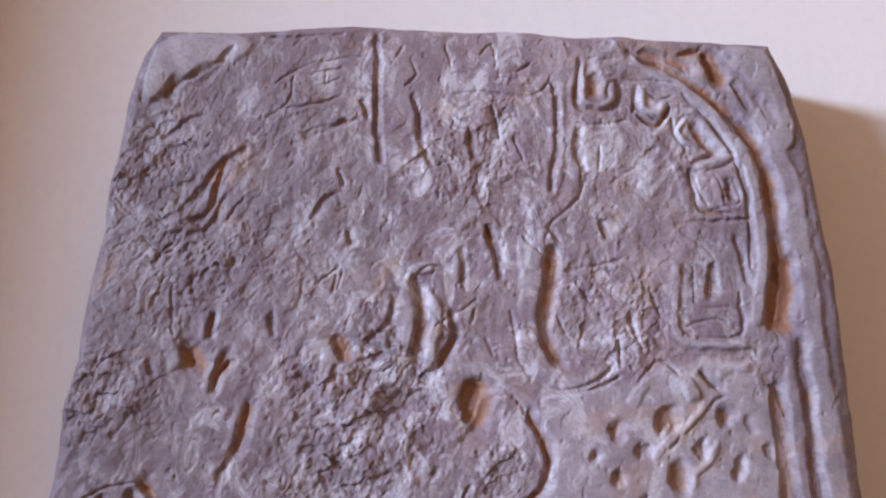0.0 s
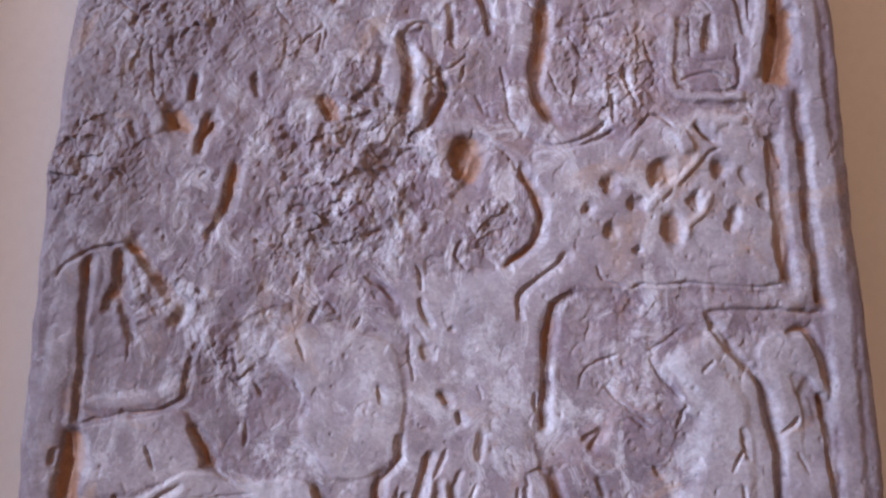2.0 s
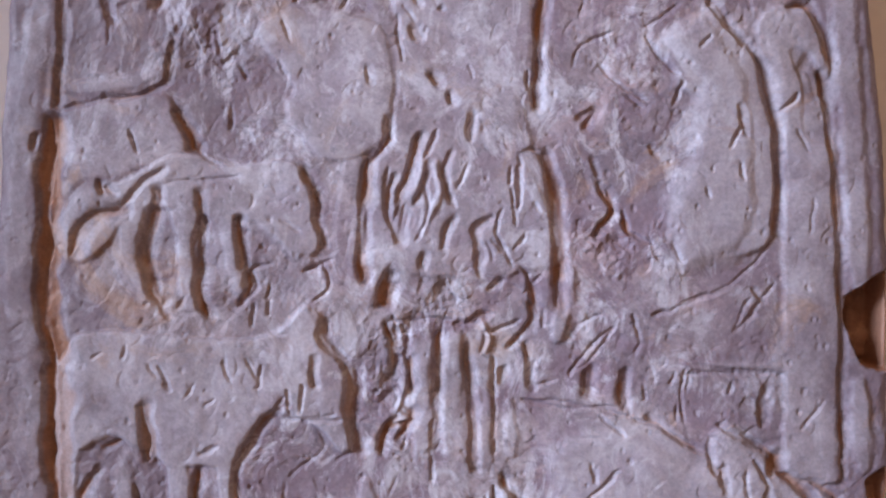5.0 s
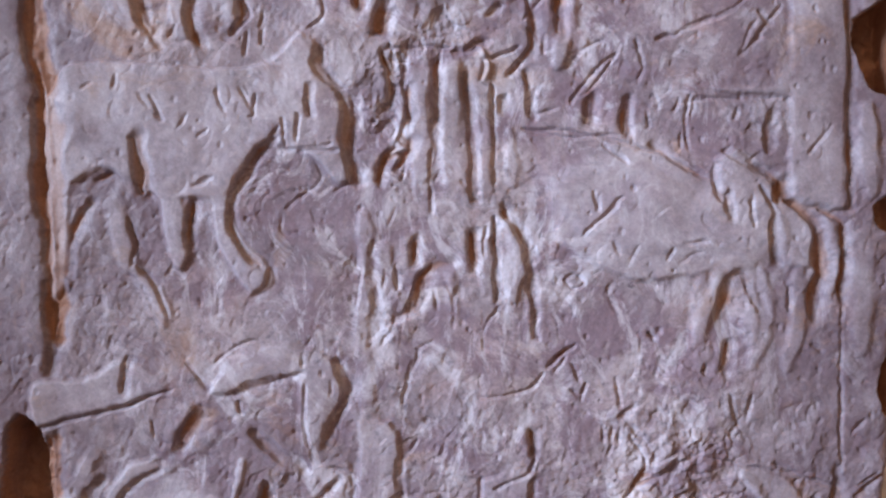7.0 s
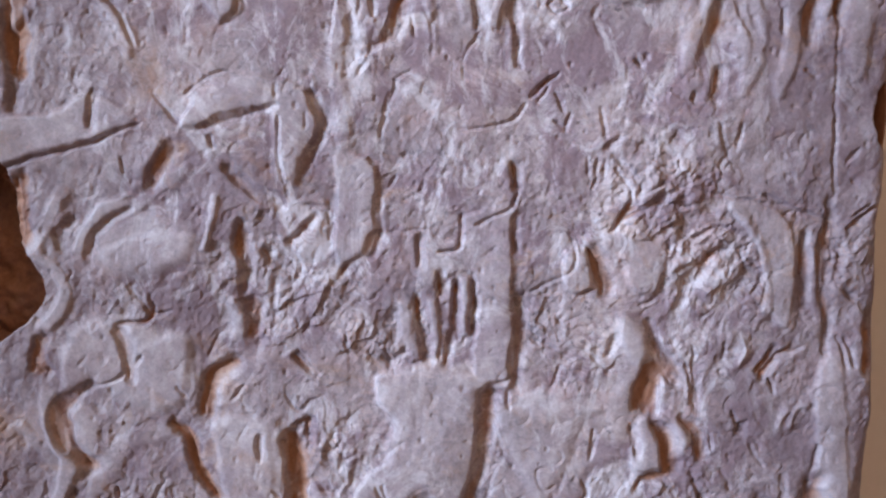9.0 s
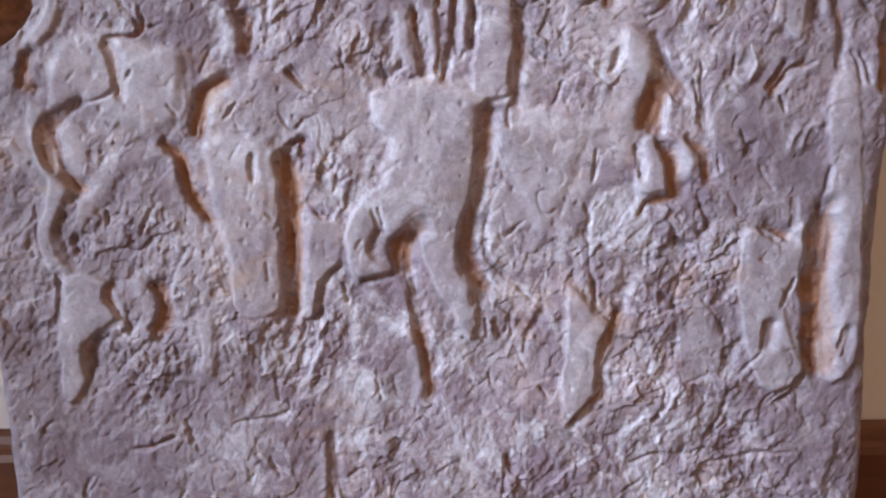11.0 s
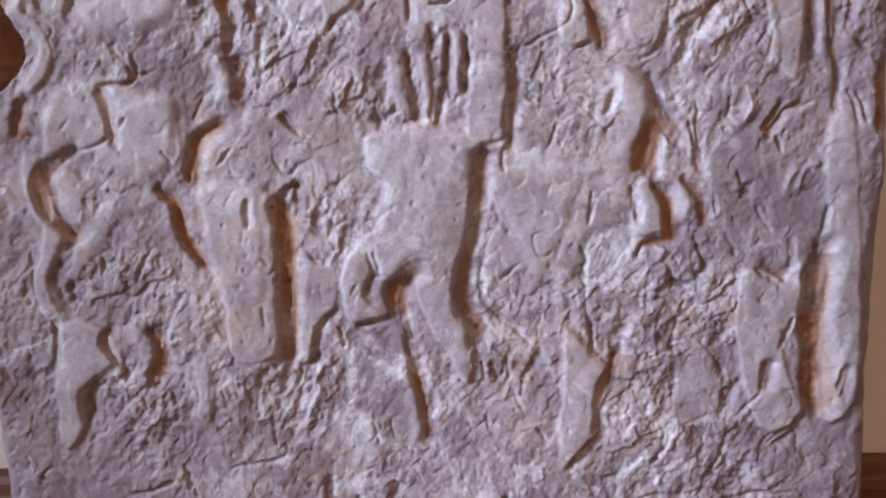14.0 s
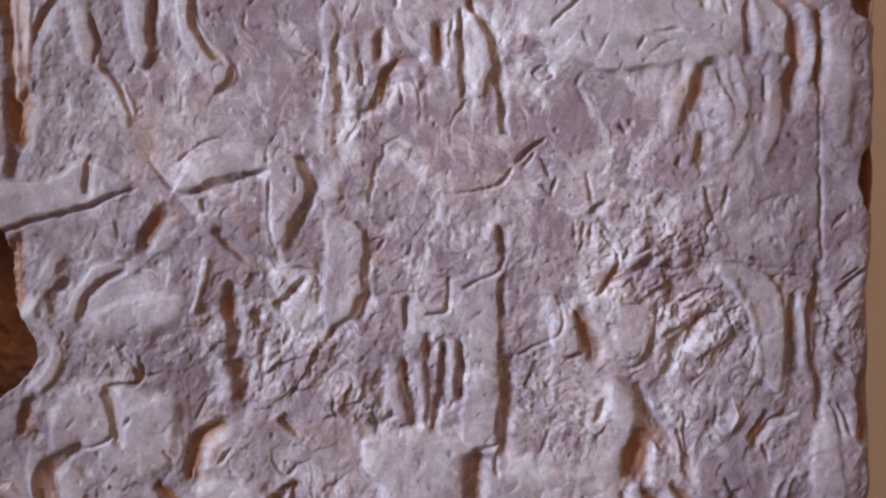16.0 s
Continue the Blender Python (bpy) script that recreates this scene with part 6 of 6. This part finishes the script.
def ledges(x, z, cell, seed):
    """Flakes broken away in steps."""
    v = fractal(x + 0.35 * z, z, cell, seed, 4, 0.55) * 2.4
    return np.floor(v) + smooth01((v - np.floor(v) - 0.38) / 0.24)


SA, SB = 0.62 * X + 0.78 * Z, (0.78 * X - 0.62 * Z) * 1.9
HEIGHT = RAISED - SUNK + 2.4 * fractal(X, Z, 150, 101, 3) + 0.9 * fractal(X, Z, 46, 105, 2) + 0.25 * fractal(X, Z, 20, 107, 2)
HEIGHT += wear * (1.2 * ledges(X, Z, 70, 91) + 0.75 * ledges(SA, SB, 38, 95) + 0.45 * fractal(X, Z, 18, 111, 3))
BX, BZ = X + 4 * fractal(X, Z, 19, 151, 3), Z + 4 * fractal(X, Z, 19, 155, 3)
flake = 1.9 * facets(0.8 * BX + 0.6 * BZ, 1.6 * (0.8 * BZ - 0.6 * BX), 30, 161, 1.3) + 0.75 * facets(1.5 * BX, BZ, 14, 165, 1.2) + 0.25 * facets(BX, 1.4 * BZ, 6, 169, 1.0)
HEIGHT += wear**1.5 * flake
HEIGHT += (0.08 + 0.12 * wear) * fractal(X, Z, 5, 121, 2)
# the ground between the figures is chipped all over, their tops only here and there
low = 1 - 0.72 * smooth01(RAISED / 2.6)
zone = np.clip(0.1 + 0.5 * smooth01((690 - Z) / 90) + 0.4 * top_left + 0.45 * ROUGH, 0, 0.85) * (1 - 0.45 * smooth01((240 - Z) / 60))
chipped = smooth01(0.5 + 0.9 * fractal(X, Z, 48, 191, 3)) * low * zone
HEIGHT += chipped * (0.42 * ledges(SA, SB, 17, 195) + 0.8 * facets(0.75 * BX + 0.66 * BZ, 1.7 * (0.75 * BZ - 0.66 * BX), 12, 199, 1.2) + 0.3 * facets(1.3 * BX, BZ, 6, 203, 1.1))
for n in range(12500):
    # a small scarp: broken sharply on one side, running out on the other
    cx, cz = rng.uniform(-400, 395), rng.uniform(5, 1800)
    size, turn, deep = 1.4 + 8 * rng.rand() ** 2.6, rng.normal(1.15, 0.6) + (math.pi if rng.rand() < 0.4 else 0), rng.uniform(0.3, 1.8)
    bend, run, keep = rng.uniform(-0.07, 0.07), rng.uniform(1.5, 5.5), rng.rand()
    w = window([(cx, cz)], size + 4)
    dx, dz = X[w] - cx, Z[w] - cz
    if dx.size == 0 or keep > 0.24 + wear[w].mean():
        continue
    a, b = dx * math.cos(turn) + dz * math.sin(turn), -dx * math.sin(turn) + dz * math.cos(turn)
    b = -b + bend * a * a + 0.8 * VARY[w]
    HEIGHT[w] -= deep * (0.55 + 0.6 * wear[w]) * np.exp(-((a / size) ** 4)) * smooth01(b / 1.3 + 0.5) * np.exp(-np.clip(b, 0, None) / run)
for n in range(1300):
    # pock marks
    cx, cz, size, deep = rng.uniform(-395, 390), rng.uniform(5, 1795), rng.uniform(0.8, 2.2), rng.uniform(0.4, 1.4)
    w = window([(cx, cz)], size + 3)
    HEIGHT[w] -= deep * np.exp(-(((X[w] - cx) ** 2 + (0.7 * (Z[w] - cz)) ** 2) / size**2) ** 1.5)

# rounded arrises
EDGE = np.minimum(np.minimum(X - LEFT, RIGHT - X), TOP - Z) * (1 + 0.25 * fractal(X, Z, 40, 131, 2))
ROUND = 13.0
E = np.clip(ROUND - EDGE, 0, ROUND)
DROP = ROUND - np.sqrt(ROUND**2 - E**2 * 0.999)
HEIGHT = HEIGHT * smooth01(EDGE / 9 + 0.15) - DROP


def carved_slab():
    """The face as a grid, with the sides and the back closed behind it."""
    face = np.stack([X, -HEIGHT, Z], -1).reshape(-1, 3) / 1000
    idx = np.arange(NX * NZ).reshape(NZ, NX)
    quads = np.stack([idx[:-1, :-1], idx[:-1, 1:], idx[1:, 1:], idx[1:, :-1]], -1).reshape(-1, 4)
    rim = np.concatenate([idx[0, :-1], idx[:-1, -1], idx[-1, :0:-1], idx[:0:-1, 0]])
    verts, faces, last = [face], [quads], rim
    count = len(face)
    for depth in (0.035, 0.055, 0.075, 0.100):
        ring = face[rim].copy()
        ring[:, 1] = depth
        s = 1.8 * fractal(ring[:, 0] * 1000 + 700 * depth, ring[:, 2] * 1000, 25, 141, 3) / 1000
        ring[:, 0] -= np.sign(ring[:, 0]) * (0.002 + s) * (np.abs(ring[:, 0]) > 0.27)
        verts.append(ring)
        now = np.arange(count, count + len(rim))
        count += len(rim)
        faces.append(np.stack([last, np.roll(last, -1), np.roll(now, -1), now], -1)[:, ::-1])
        last = now
    v, f = np.concatenate(verts), np.concatenate(faces)
    me = bpy.data.meshes.new("carved_stone")
    back = len(last)
    me.vertices.add(len(v))
    me.vertices.foreach_set("co", v.ravel().astype(np.float32))
    me.loops.add(4 * len(f) + back)
    me.loops.foreach_set("vertex_index", np.concatenate([f.ravel(), last]).astype(np.int32))
    me.polygons.add(len(f) + 1)
    me.polygons.foreach_set("loop_start", (4 * np.arange(len(f) + 1)).astype(np.int32))
    me.update(calc_edges=True)
    me.validate()
    # mask for the painted sheen: how far the relief stands up
    lifted = me.attributes.new("relief_sheen", "FLOAT", "POINT")
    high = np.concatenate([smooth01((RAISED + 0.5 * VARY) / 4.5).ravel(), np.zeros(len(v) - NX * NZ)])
    lifted.data.foreach_set("value", high.astype(np.float32))
    # mask for the painted brown: how deep the cuts go
    shaded_soil = me.attributes.new("earth_shade", "FLOAT", "POINT")
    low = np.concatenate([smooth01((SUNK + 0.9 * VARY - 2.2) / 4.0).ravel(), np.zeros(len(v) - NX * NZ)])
    shaded_soil.data.foreach_set("value", low.astype(np.float32))
    torn = me.attributes.new("broken", "FLOAT", "POINT")
    torn.data.foreach_set("value", np.concatenate([wear.ravel(), np.full(len(v) - NX * NZ, 0.6)]).astype(np.float32))
    # mask for the painted darkening: grows towards both edges, full on the sides
    dimming = me.attributes.new("grime_falloff", "FLOAT", "POINT")
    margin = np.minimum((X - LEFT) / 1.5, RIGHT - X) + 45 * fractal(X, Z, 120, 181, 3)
    dimming.data.foreach_set("value", np.concatenate([smooth01(1 - margin / 240).ravel(), np.ones(len(v) - NX * NZ)]).astype(np.float32))
    me.materials.append(STONE)
    me.polygons.foreach_set("use_smooth", [True] * len(me.polygons))
    return tagged(new("carved_stone", me), "weathered grey-pink carved cross stone with beasts in relief, by the wall", "carved stone")


carved_slab()
